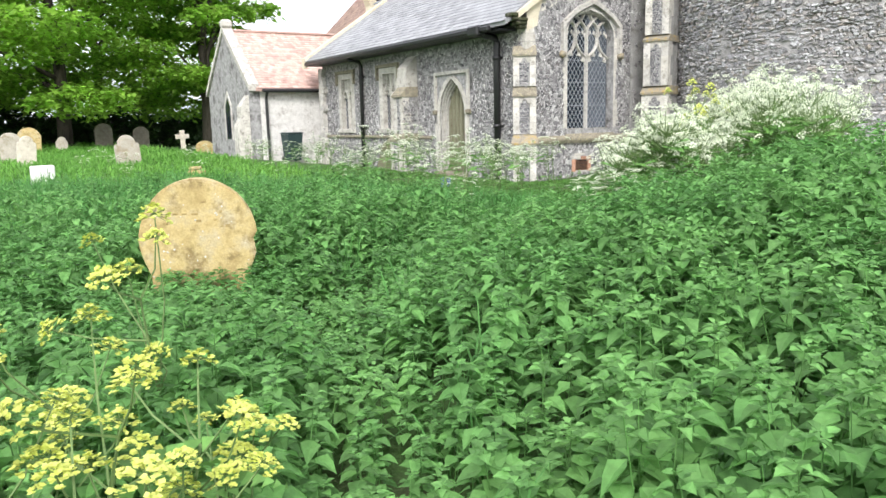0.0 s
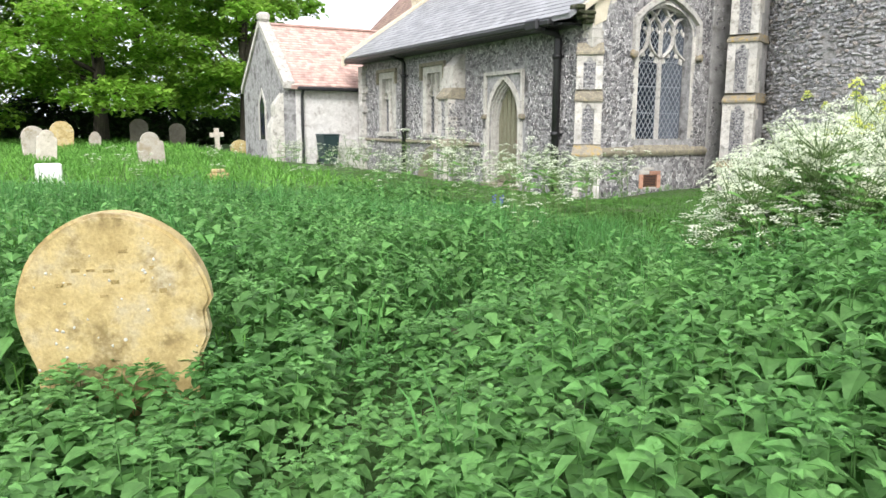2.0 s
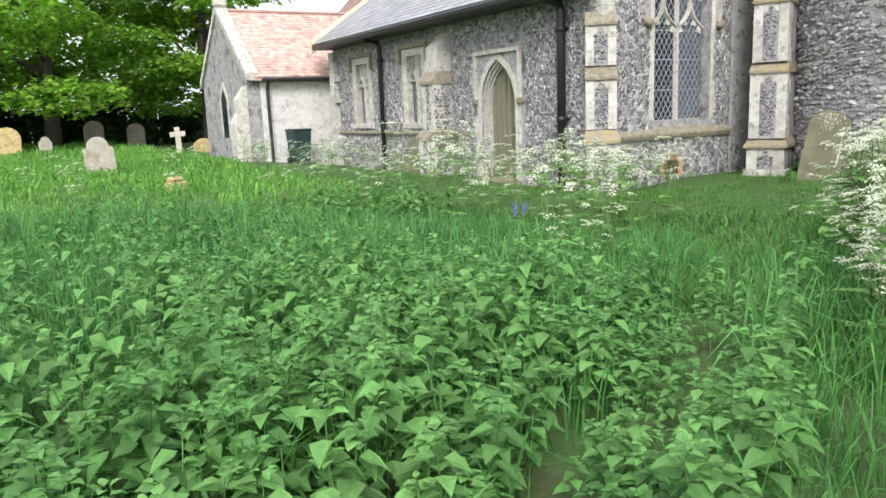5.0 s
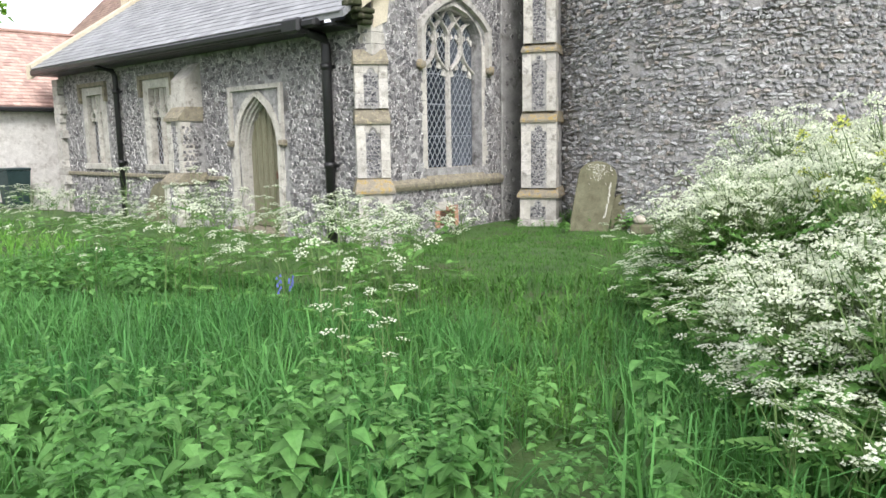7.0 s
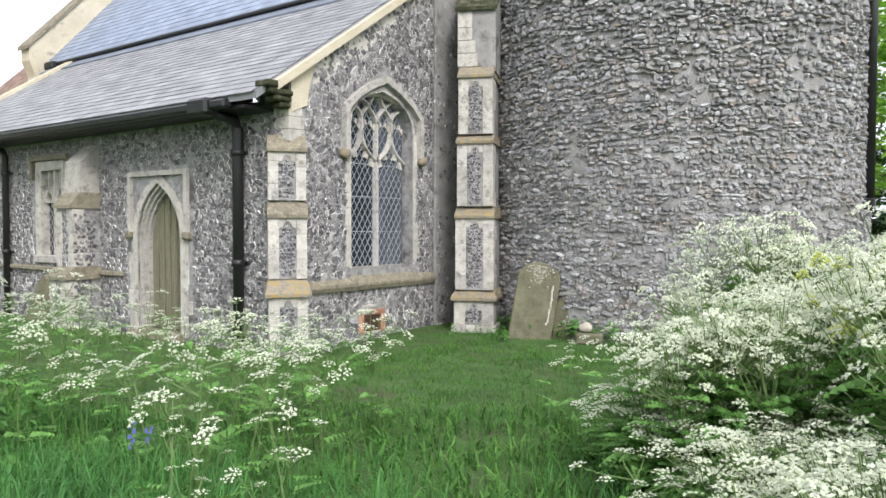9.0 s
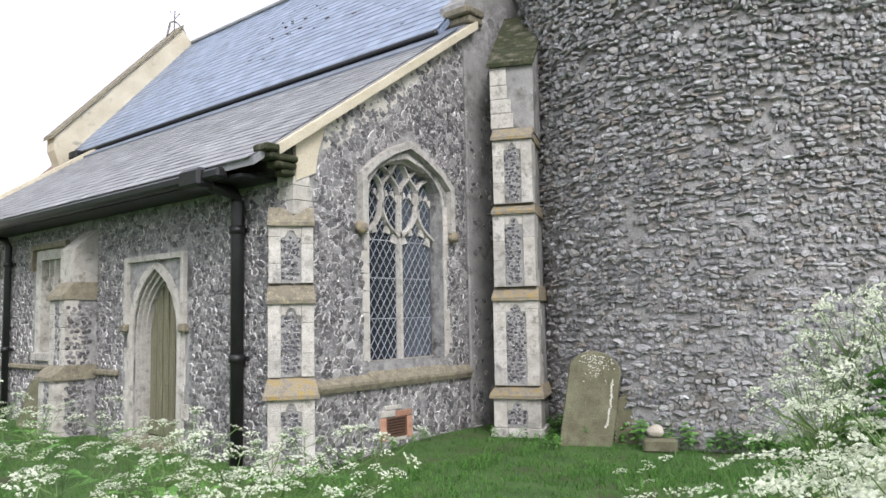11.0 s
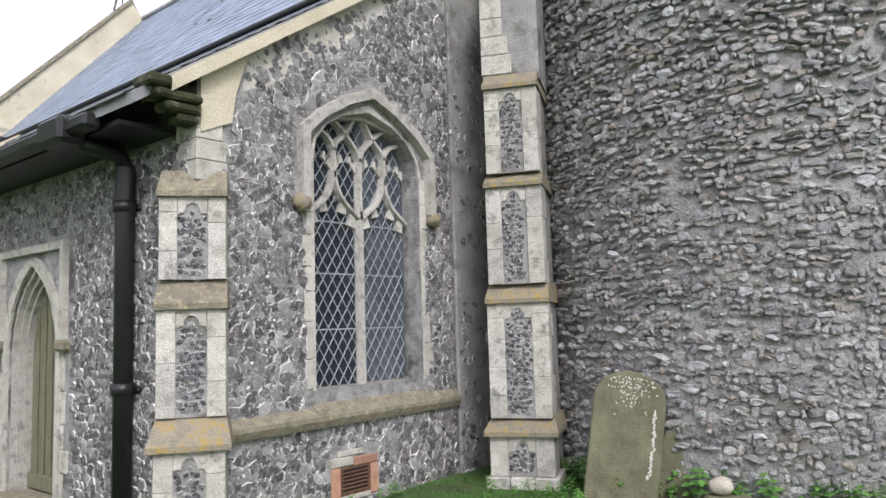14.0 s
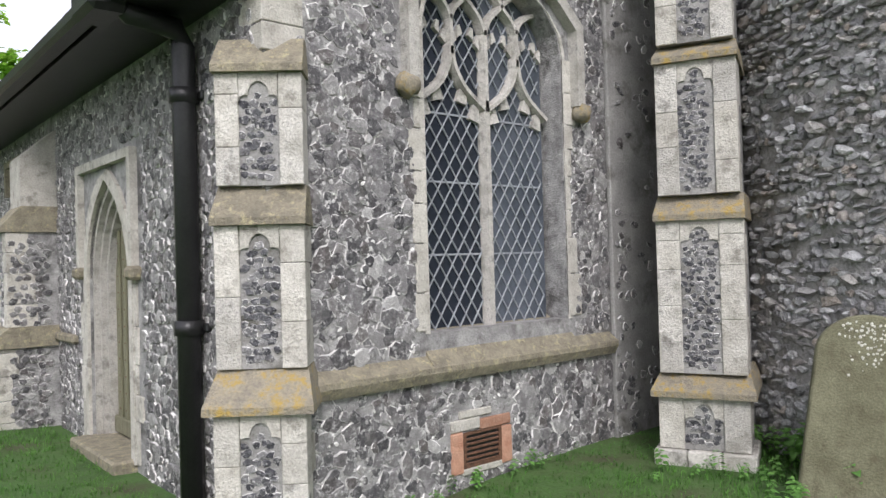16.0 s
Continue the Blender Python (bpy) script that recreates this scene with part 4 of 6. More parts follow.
def build_side_buttress():
    b = thing("side_buttress", "small stepped stone and flint buttress on the side wall", "buttress", kind="structure")
    y0, y1 = 18.98, 19.5
    m = Matrix(((1, 0, 0, 0), (0, 1, 0, y0), (0, 0, 1, 0), (0, 0, 0, 1)))
    part("lower_stage", extrude_outline([(WX, -0.2), (10.22, -0.2), (10.22, 0.92), (WX, 0.92)], y1 - y0, m), "mortar", b)
    part("middle_stage", extrude_outline([(WX, 1.0), (10.36, 1.0), (10.36, 2.2), (WX, 2.2)], y1 - y0, m), "mortar", b)
    part("upper_stage", extrude_outline([(WX, 2.2), (10.5, 2.2), (10.5, 2.95), (WX, 3.28)], y1 - y0, m), "limewash", b)
    part("weathering", extrude_outline([(WX, 0.9), (10.16, 0.9), (10.16, 0.95), (10.36, 1.12), (WX, 1.12)], y1 - y0 + 0.1, Matrix.Translation((0, -0.05, 0)) @ m), "drip", b)
    part("weathering", extrude_outline([(WX, 2.14), (10.30, 2.14), (10.30, 2.2), (10.5, 2.42), (WX, 2.42)], y1 - y0 + 0.06, Matrix.Translation((0, -0.03, 0)) @ m), "drip", b)
    random.seed(14)
    for xf, za, zb in ((10.21, -0.1, 0.9), (10.35, 1.12, 2.14)):
        z = za
        while z < zb - 0.02:
            h = min(random.uniform(0.2, 0.34), zb - z)
            for ya, yb in ((y0 - 0.012, y0 + random.uniform(0.14, 0.22)), (y1 - random.uniform(0.14, 0.22), y1 + 0.012)):
                part("ashlar", box(bmesh.new(), xf, xf + random.uniform(0.15, 0.3), ya, yb, z, z + h - 0.007, bevel=0.007), "limewash", b)
            z += h
    structure("string_course_side", boxes((WX - 0.07, WX + 0.02, DOOR_Y + 1.05, SIDE_END, 0.96, 1.05), bevel=0.02), "drip", "low stone string course on the side wall", category="string course")
    e = thing("end_quoins", "pale and brick quoins at the far wall corner", "quoins", kind="structure")
    z = 0.0
    while z < 3.3:
        h = random.uniform(0.18, 0.32)
        part("quoin", box(bmesh.new(), WX - 0.16, WX + 0.2, SIDE_END - random.uniform(0.2, 0.42), SIDE_END + 0.02, z, z + h - 0.006, bevel=0.008), random.choice(("limewash", "limestone", "limestone")), e)
        z += h


build_side_buttress()


def build_vent():
    v = thing("air_vent", "red brick framed iron air vent low in the flint wall", "vent")
    m = Matrix.Translation((12.56, WY, 0))
    for u0, u1, z0, z1, mt in ((-0.3, -0.19, 0.16, 0.46, "brick"), (0.2, 0.31, 0.16, 0.44, "brick"), (-0.3, -0.02, 0.465, 0.55, "limewash"), (-0.015, 0.30, 0.45, 0.53, "brick"), (-0.2, 0.2, 0.14, 0.19, "limewash"), (-0.22, 0.1, 0.555, 0.61, "limewash")):
        part("brick", box(bmesh.new(), u0, u1, -0.022, 0.06, z0, z1, bevel=0.008), mt, v).matrix_basis = m
    part("backing", box(bmesh.new(), -0.19, 0.2, -0.004, 0.02, 0.19, 0.45), "black_iron", v).matrix_basis = m
    for i in range(6):
        part("slat", box(bmesh.new(), -0.16, 0.17, -0.02, 0.0, 0.21 + i * 0.036, 0.227 + i * 0.036, bevel=0.003), "rust", v).matrix_basis = m
    part("grille_frame", prism_between(bmesh.new(), [(-0.19, 0.19), (-0.19, 0.45), (0.2, 0.45), (0.2, 0.19), (-0.19, 0.19)], [(-0.16, 0.21), (-0.16, 0.43), (0.17, 0.43), (0.17, 0.21), (-0.16, 0.21)], 0.02, m @ Matrix.Translation((0, -0.018, 0))), "rust", v)


build_vent()


# ---- the vestry beyond, with its clay-tiled roof ----
CY, CX = 26.5, 8.36


def build_vestry():
    h = thing("vestry", "whitewashed flint vestry with a red clay tile roof", "vestry", kind="structure")
    depth, ridge, eave = 5.2, 4.95, 2.72
    part("wall", boxes((CX + 0.4, 13.5, CY, CY + 0.4, -0.2, eave)), "whitewash", h, "pale limewashed rubble wall")
    part("gable_wall", extrude_outline([(0, -0.2), (0, eave - 0.05), (depth / 2, ridge - 0.05), (depth, eave - 0.05), (depth, -0.2)], 0.4, Matrix(((0, 1, 0, CX), (1, 0, 0, CY), (0, 0, 1, 0), (0, 0, 0, 1)))), "mortar", h, "grey flint gable wall")
    bm = slab(bmesh.new(), (CX + 0.2, CY - 0.22, eave), (CX + 0.2, CY + depth / 2, ridge), (15, CY + depth / 2, ridge), (15, CY - 0.22, eave), 0.1)
    slab(bm, (CX + 0.2, CY + depth / 2, ridge), (CX + 0.2, CY + depth + 0.2, eave), (15, CY + depth + 0.2, eave), (15, CY + depth / 2, ridge), 0.1)
    roof = part("roof", bm, "tile", h, "faded red clay tile roof")
    verts, faces = [], []
    rows, w = 24, 0.17
    random.seed(31)
    for i in range(rows):
        f0, f1 = i / rows, min(1, (i + 1.1) / rows)
        x = CX + 0.22 + (w / 2 if i % 2 else 0)
        while x < 12.6:
            j = random.uniform(0, 0.012)
            a = [(x + 0.003, CY - 0.24 + (depth / 2 + 0.24) * f0, eave + (ridge - eave) * f0 + 0.03 + j), (x + w - 0.003, CY - 0.24 + (depth / 2 + 0.24) * f0, eave + (ridge - eave) * f0 + 0.03 + j), (x + w - 0.003, CY - 0.24 + (depth / 2 + 0.24) * f1, eave + (ridge - eave) * f1 + 0.012), (x + 0.003, CY - 0.24 + (depth / 2 + 0.24) * f1, eave + (ridge - eave) * f1 + 0.012)]
            k = len(verts)
            verts += a + [(p[0], p[1], p[2] - 0.02) for p in a[:2]]
            faces += [(k, k + 1, k + 2, k + 3), (k, k + 4, k + 5, k + 1)]
            x += w
    tagged(part("tile", raw_mesh("tile", verts, faces, "tile"), "tile", roof), kind="stuff")
    part("ridge", boxes((CX, 13, CY + depth / 2 - 0.1, CY + depth / 2 + 0.1, ridge - 0.02, ridge + 0.08), bevel=0.03), "tile", roof)
    for s in (0, 1):
        a, b = (CY - 0.2, CY + depth / 2) if s == 0 else (CY + depth + 0.2, CY + depth / 2)
        bm = slab(bmesh.new(), (CX - 0.06, a, eave + 0.14), (CX - 0.06, b, ridge + 0.17), (CX + 0.32, b, ridge + 0.17), (CX + 0.32, a, eave + 0.14), 0.22)
        bmesh.ops.recalc_face_normals(bm, faces=bm.faces)
        part("coping", bm, "limewash", h, "pale parapet coping")
    part("apex_stone", boxes((CX - 0.08, CX + 0.34, CY + depth / 2 - 0.18, CY + depth / 2 + 0.18, ridge + 0.1, ridge + 0.42), bevel=0.08), "limewash", h)
    part("gutter", boxes((CX + 0.4, 11.4, CY - 0.34, CY - 0.2, eave - 0.14, eave - 0.02), bevel=0.03), "black_iron", h, "black gutter")
    part("downpipe", tube(bmesh.new(), [(8.95, CY - 0.27, eave - 0.1), (8.95, CY - 0.1, eave - 0.35), (8.96, CY - 0.1, 0.1)], 0.05, 8), "black_iron", h, "black downpipe")
    part("corner_buttress", extrude_outline([(0, -0.2), (-0.45, -0.2), (-0.45, 1.4), (-0.3, 1.7), (-0.3, 2.1), (0, 2.5)], 0.5, Matrix.Translation((CX, CY + 0.02, 0))), "limewash", h, "pale stepped corner buttress")
    w = part("window", prism_between(bmesh.new(), [(2.1, 0.9), (2.1, 2.2), (2.6, 2.75), (3.1, 2.2), (3.1, 0.9)], [(2.25, 0.95), (2.25, 2.15), (2.6, 2.55), (2.95, 2.15), (2.95, 0.95)], 0.2, Matrix(((0, 1, 0, CX - 0.03), (1, 0, 0, CY), (0, 0, 1, 0), (0, 0, 0, 1)))), "limewash", h, "pointed window in a pale surround")
    part("pane", extrude_outline([(2.24, 0.94), (2.96, 0.94), (2.96, 2.15), (2.6, 2.56), (2.24, 2.15)], 0.02, Matrix(((0, 1, 0, CX - 0.012), (1, 0, 0, CY), (0, 0, 1, 0), (0, 0, 0, 1)))), "glass", w)


build_vestry()


# ---- things against the church ----
def headstone(name, label, w, h, t, m, mat, head="round", group=""):
    """An upright slab with a shaped head, its foot sunk in the ground; u across, face towards -y of m."""
    pts = []
    if head == "round":
        pts = [(-w / 2, -0.25), (w / 2, -0.25), (w / 2, h - w * 0.5)] + [(w / 2 * math.cos(a), h - w * 0.5 + w * 0.5 * math.sin(a)) for a in np.linspace(0.15, math.pi - 0.15, 15)] + [(-w / 2, h - w * 0.5)]
    elif head == "low":
        pts = [(-w / 2, -0.25), (w / 2, -0.25), (w / 2, h - w * 0.42)] + [(w / 2 * math.cos(a), h - w * 0.42 + w * 0.42 * math.sin(a)) for a in np.linspace(0.12, math.pi - 0.12, 17)] + [(-w / 2, h - w * 0.42)]
    elif head == "lobed":
        s = h - w * 0.42
        pts = [(-w / 2, -0.25), (w / 2, -0.25), (w / 2, s), (w * 0.44, s + 0.06), (w * 0.36, s + 0.05)] + [(w * 0.36 * math.cos(a), s + 0.06 + w * 0.36 * math.sin(a)) for a in np.linspace(0.2, math.pi - 0.2, 11)] + [(-w * 0.36, s + 0.05), (-w * 0.44, s + 0.06), (-w / 2, s)]
    elif head == "cross":
        a = w * 0.17
        y = h * 0.72
        pts = [(-a * 1.5, -0.2), (a * 1.5, -0.2), (a, 0.3), (a, y - a), (w / 2, y - a), (w / 2, y + a), (a, y + a), (a, h), (-a, h), (-a, y + a), (-w / 2, y + a), (-w / 2, y - a), (-a, y - a), (-a, 0.3)]
    bm = extrude_outline(pts, t, Matrix.Translation((0, -t / 2, 0)), 0.012)
    ob = tagged(new(name, mesh_of(name, bm, mat)), label, "gravestone", group)
    ob.matrix_basis = m
    return ob


def lichen_spots(parent, spots, seed, label):
    """Flat crusts of lichen on a stone's face, at (u, height, size)."""
    random.seed(seed)
    bm = bmesh.new()
    for u, z, q in spots:
        n = 7
        ring = [bm.verts.new((u + q * random.uniform(0.6, 1.2) * math.cos(k * math.tau / n), -0.0635, z + q * random.uniform(0.6, 1.3) * math.sin(k * math.tau / n))) for k in range(n)]
        top = bm.verts.new((u, -0.067, z))
        for k in range(n):
            bm.faces.new((ring[k], ring[(k + 1) % n], top))
    bmesh.ops.recalc_face_normals(bm, faces=bm.faces)
    tagged(part("lichen", bm, "pale_lichen", parent, label), kind="stuff")


def build_yellow_headstone():
    w, t = 0.78, 0.12
    r = w / 2
    cz = 0.60
    arc = [(r * math.cos(a), cz + 0.42 * math.sin(a)) for a in np.linspace(-0.42, math.pi + 0.42, 34)]
    pts = [(-0.325, -0.25), (0.325, -0.25), (0.325, 0.36)] + arc[:2] + [(r - 0.03, cz - 0.02), (r - 0.005, cz + 0.02)] + arc[4:] + [(-0.335, 0.37)]
    bm = extrude_outline(pts, t, Matrix.Translation((0, -t / 2, 0)))
    bmesh.ops.bevel(bm, geom=[e for e in bm.edges if abs(e.verts[0].co.y - e.verts[1].co.y) < 1e-5], offset=0.014, segments=2, affect="EDGES")
    for v in bm.verts:
        v.co += noise.noise_vector(v.co * 6) * 0.006
    ob = tagged(new("headstone", mesh_of("headstone", bm, "ochre_stone")), "round-topped headstone covered in ochre lichen among nettles", "gravestone")
    ob.matrix_basis = pose(1.30, 5.53, 0.095, 3, -1.5, -18)
    random.seed(57)
    bm = bmesh.new()
    for row, (z, half) in enumerate(((0.84, 0.14), (0.78, 0.2), (0.73, 0.22), (0.67, 0.2))):
        u = -half
        while u < half:
            w = random.uniform(0.012, 0.05)
            if random.random() < 0.4:
                v = z + random.uniform(-0.012, 0.012)
                box(bm, u, u + w, -0.061, -0.055, v, v + random.uniform(0.008, 0.022))
            u += w + random.uniform(0.008, 0.03)
    tagged(part("inscription", bm, "worn_letters", ob, "worn unreadable lettering"), kind="stuff")
    spots = [(random.uniform(-0.33, 0.33), random.uniform(0.35, 0.92), random.uniform(0.003, 0.009)) for _ in range(34)]
    lichen_spots(ob, spots, 58, "pale lichen spots")


build_yellow_headstone()
olive = headstone("headstone", "olive mossy headstone leaning against the tower", 0.66, 1.24, 0.12, pose(13.86, 11.93, 0.06, -9, 9, -62), "olive_stone", "low")

random.seed(55)
streak = [(0.245 + random.uniform(-0.012, 0.02) - 0.02 * abs(k - 20) / 20, 0.30 + k * 0.0155, random.uniform(0.008, 0.017)) for k in range(40)]
crusts = [(random.gauss(0.0, 0.12), 1.24 - abs(random.gauss(0.0, 0.14)) - 0.06, random.uniform(0.004, 0.011)) for k in range(120)]
crusts = [c for c in crusts if (c[0] / 0.31) ** 2 + ((c[1] - 0.963) / 0.26) ** 2 < 0.95]
lichen_spots(olive, streak + crusts, 56, "white lichen streak and spots")
headstone("headstone", "small round mossy headstone behind a larger one", 0.38, 0.68, 0.10, pose(14.28, 11.53, 0.04, -6, 3, -70), "olive_stone", "round")
headstone("headstone", "worn brown headstone leaning on the side wall", 0.62, 0.86, 0.1, pose(10.42, 20.35, 0.08, -16, 4, -80), "olive_stone", "low")
headstone("headstone", "worn brown headstone leaning by the buttress", 0.5, 0.72, 0.1, pose(10.45, 19.78, 0.08, -14, -6, -84), "olive_stone", "low")
tagged(new("stone_block", mesh_of("stone_block", boxes((-0.2, 0.2, -0.1, 0.1, 0, 0.17), bevel=0.03), "olive_stone")), "loose mossy stone block by the tower foot", "stone").matrix_basis = pose(14.0, 10.98, 0.08, 0, 0, -68)

bm = bmesh.new()
bmesh.ops.create_icosphere(bm, subdivisions=3, radius=0.1)
for v in bm.verts:
    v.co += noise.noise_vector(v.co * 9) * 0.018
    v.co.z *= 0.8
tagged(new("cobble", mesh_of("cobble", bm, "pale_stone", True)), "round pale cobble resting on the mossy stone block", "stone").matrix_basis = pose(14.0, 11.03, 0.325, 0, 0, 20)

FAR_STONES = [
    ("pale round-headed headstone on the lawn", 1.08, 30.2, 0.72, 1.05, "pale_stone", "round"),
    ("pale lobed headstone on the lawn", 1.35, 27.5, 0.55, 0.95, "pale_stone", "lobed"),
    ("ochre round-headed headstone on the lawn", 2.2, 41.5, 1.05, 1.25, "ochre_stone", "round"),
    ("small lobed grey headstone far across the lawn", 3.7, 42.5, 0.55, 0.75, "pale_stone", "lobed"),
    ("dark headstone under the trees", 6.1, 45.5, 0.95, 1.4, "dark_stone", "low"),
    ("pinkish pale headstone with a lobed top", 4.0, 25.0, 0.72, 0.92, "pale_stone", "lobed"),
    ("dark headstone under the trees", 8.2, 46.5, 0.9, 1.25, "dark_stone", "low"),
    ("small stone cross on the lawn", 8.47, 37.3, 0.62, 1.05, "pale_stone", "cross"),
    ("low brown headstone far on the lawn", 9.85, 38.8, 0.9, 0.62, "ochre_stone", "low"),
]
for lab, x, y, w, h, mt, hd in FAR_STONES:
    headstone("headstone", lab, w, h, 0.14, pose(x, y, ground_z(x, y), random.uniform(-4, 4), random.uniform(-4, 4), random.uniform(-12, 12)), mt, hd, "far headstones")
tagged(new("kerb_stone", mesh_of("kerb_stone", boxes((-0.24, 0.24, -0.12, 0.12, -0.05, 0.46), (-0.32, 0.32, -0.25, 0.25, -0.05, 0.08), bevel=0.03), "white_stone")), "small white marble grave block on the lawn", "gravestone").matrix_basis = pose(1.26, 19.6, ground_z(1.26, 19.6), 0, 0, 12)
tagged(new("kerb_stone", mesh_of("kerb_stone", boxes((-0.25, 0.25, -0.1, 0.1, -0.05, 0.16), (-0.16, 0.16, -0.08, 0.08, 0.16, 0.26), bevel=0.03), "ochre_stone")), "low broken stone in the long grass", "gravestone").matrix_basis = pose(4.8, 20.1, ground_z(4.8, 20.1), 0, 0, 20)


def build_bin():
    b = thing("wheelie_bin", "dark green plastic wheelie bin beside the white wall", "bin", pose(9.66, 25.98, ground_z(9.66, 25.98), 0, 0, 4))
    bm = bmesh.new()
    lo = [bm.verts.new(p) for p in ((-0.22, -0.24, 0.06), (0.22, -0.24, 0.06), (0.22, 0.24, 0.06), (-0.22, 0.24, 0.06))]
    hi = [bm.verts.new(p) for p in ((-0.28, -0.32, 0.98), (0.28, -0.32, 0.98), (0.28, 0.3, 0.98), (-0.28, 0.3, 0.98))]
    bm.faces.new(lo[::-1]), bm.faces.new(hi)
    for i in range(4):
        bm.faces.new((lo[i], lo[(i + 1) % 4], hi[(i + 1) % 4], hi[i]))
    part("body", bm, "bin", b)
    part("lid", boxes((-0.3, 0.3, -0.35, 0.33, 0.985, 1.05), bevel=0.02), "bin", b)
    for s in (-0.24, 0.24):
        part("wheel", tube(bmesh.new(), [(s - 0.03, 0.26, 0.1), (s + 0.03, 0.26, 0.1)], 0.1, 12), "black_iron", b)


build_bin()


# ---- trees and hedge ----
def leaf_shapes(n, size):
    """Small sprays of bent leaf blades."""
    out = []
    r = np.random.default_rng(n)
    for _ in range(n):
        v, f = [], []
        for k in range(5):
            a = r.uniform(0, math.tau)
            d = np.array([math.cos(a), math.sin(a), r.uniform(-0.5, 0.25)])
            s = np.array([-math.sin(a), math.cos(a), r.uniform(-0.3, 0.3)])
            o = r.uniform(-0.5, 0.5, 3) * size * 1.3
            l, w = size * r.uniform(0.7, 1.2), size * r.uniform(0.3, 0.45)
            b = len(v)
            v += [o, o + d * l * 0.5 + s * w, o + d * l + np.array([0, 0, -0.25 * l]), o + d * l * 0.5 - s * w]
            f += [(b, b + 1, b + 2), (b, b + 2, b + 3)]
        out.append((np.array(v), f))
    return out


SPRAYS = leaf_shapes(8, 0.30)


def build_tree(name, label, x, y, h, low, spread, n, seed, mat="tree_leaf"):
    r = np.random.default_rng(seed)
    random.seed(seed)
    z0 = ground_z(x, y)
    t = thing(name, label, "tree", Matrix.Translation((x, y, z0)))
    part("trunk", tube(bmesh.new(), [(0, 0, -0.2), (0.1, 0.05, h * 0.25), (-0.1, 0.1, h * 0.5), (0.1, 0, h * 0.8)], 0.45, 10, 0.1), "bark", t, smooth=True)
    clumps = []
    for i in range(46):
        a = i * 2.399
        f = (i + 0.5) / 46
        z = low + (h - low) * f
        wide = spread * (0.55 + 0.45 * math.sin(math.pi * min(1, 0.18 + f * 0.82)))
        rad = wide * r.uniform(0.35, 1.0)
        c = np.array([math.cos(a) * rad, math.sin(a) * rad, z - 0.12 * rad + r.uniform(-0.6, 0.6)])
        clumps.append(c)
        if i % 3 == 0:
            mid = (c * 0.55 + np.array([0, 0, z * 0.4])).tolist()
            part("limb", tube(bmesh.new(), [(0, 0, max(1.5, z * 0.6)), mid, c.tolist()], 0.14, 6, 0.03), "bark", t)
    places = []
    for i in range(n):
        c = clumps[r.integers(len(clumps))]
        d = r.normal(size=3)
        d /= np.linalg.norm(d)
        rad = spread * 0.30 * r.uniform(0.25, 1.0) ** 0.5
        p = c + d * rad * np.array([1.2, 1.2, 0.36])
        places.append((int(r.integers(8)), turn_z(r.uniform(0, math.tau), r.uniform(0.7, 1.35), p, (r.uniform(-0.35, 0.35), r.uniform(-0.35, 0.35)))))
    tagged(part("crown", scatter_mesh("crown", SPRAYS, places, mat), mat, t, "crown of fresh green leaves"), kind="stuff")
    return t


build_tree("tree", "broad lime tree with bright spring leaves behind the graves", 4.5, 49, 17, 2.7, 8.0, 12000, 41)
build_tree("tree", "broad lime tree with bright spring leaves behind the graves", 12.0, 46, 16, 2.8, 4.3, 5200, 42)
build_tree("tree", "tall lime tree with bright spring leaves behind the graves", -7, 47, 17, 2.5, 8.0, 9000, 43)
build_tree("tree", "tall leafy tree at the churchyard edge", -1, 58, 20, 3.0, 8.0, 3400, 44)
build_tree("tree", "tall leafy tree at the churchyard edge", 8, 60, 20, 3.0, 8.0, 3400, 45)
build_tree("tree", "leafy tree beyond the tower", 37, 6.6, 13, 3.2, 5.2, 2600, 46)
build_tree("tree", "small dark tree beyond the tower", 46, 13, 9, 1.2, 4.0, 1600, 47, "dark_leaf")


def build_hedge(name, pts, h, n, seed):
    r = np.random.default_rng(seed)
    places = []
    for i in range(n):
        k = r.integers(len(pts) - 1)
        f = r.uniform()
        x = pts[k][0] + (pts[k + 1][0] - pts[k][0]) * f + r.normal() * 0.5
        y = pts[k][1] + (pts[k + 1][1] - pts[k][1]) * f + r.normal() * 0.5
        places.append((int(r.integers(8)), turn_z(r.uniform(0, math.tau), r.uniform(0.9, 1.6), (x, y, r.uniform(0, 1) ** 0.8 * (h + 0.5 * math.sin(x * 0.9))), (r.uniform(-0.5, 0.5), r.uniform(-0.5, 0.5)))))
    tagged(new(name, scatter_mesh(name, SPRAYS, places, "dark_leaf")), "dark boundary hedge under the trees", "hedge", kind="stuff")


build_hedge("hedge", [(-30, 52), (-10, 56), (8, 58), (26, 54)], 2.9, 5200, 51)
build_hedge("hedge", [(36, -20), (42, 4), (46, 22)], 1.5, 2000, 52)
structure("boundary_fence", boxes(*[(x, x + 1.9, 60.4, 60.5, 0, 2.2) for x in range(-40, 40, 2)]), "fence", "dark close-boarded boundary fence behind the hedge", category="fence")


# ---- plants ----
PATHWAY = [(e[0], e[1]) for _, e, _, _ in PATH]


def off_path(x, y):
    """Distance to the walked line and the side of it (positive: to its right)."""
    best, side = 1e9, 0
    for (ax, ay), (bx, by) in zip(PATHWAY, PATHWAY[1:]):
        dx, dy = bx - ax, by - ay
        f = max(0.0, min(1.0, ((x - ax) * dx + (y - ay) * dy) / (dx * dx + dy * dy)))
        px, py = ax + dx * f, ay + dy * f
        d = math.hypot(x - px, y - py)
        if d < best:
            best, side = d, (dx * (y - ay) - dy * (x - ax)) < 0
    return best, side


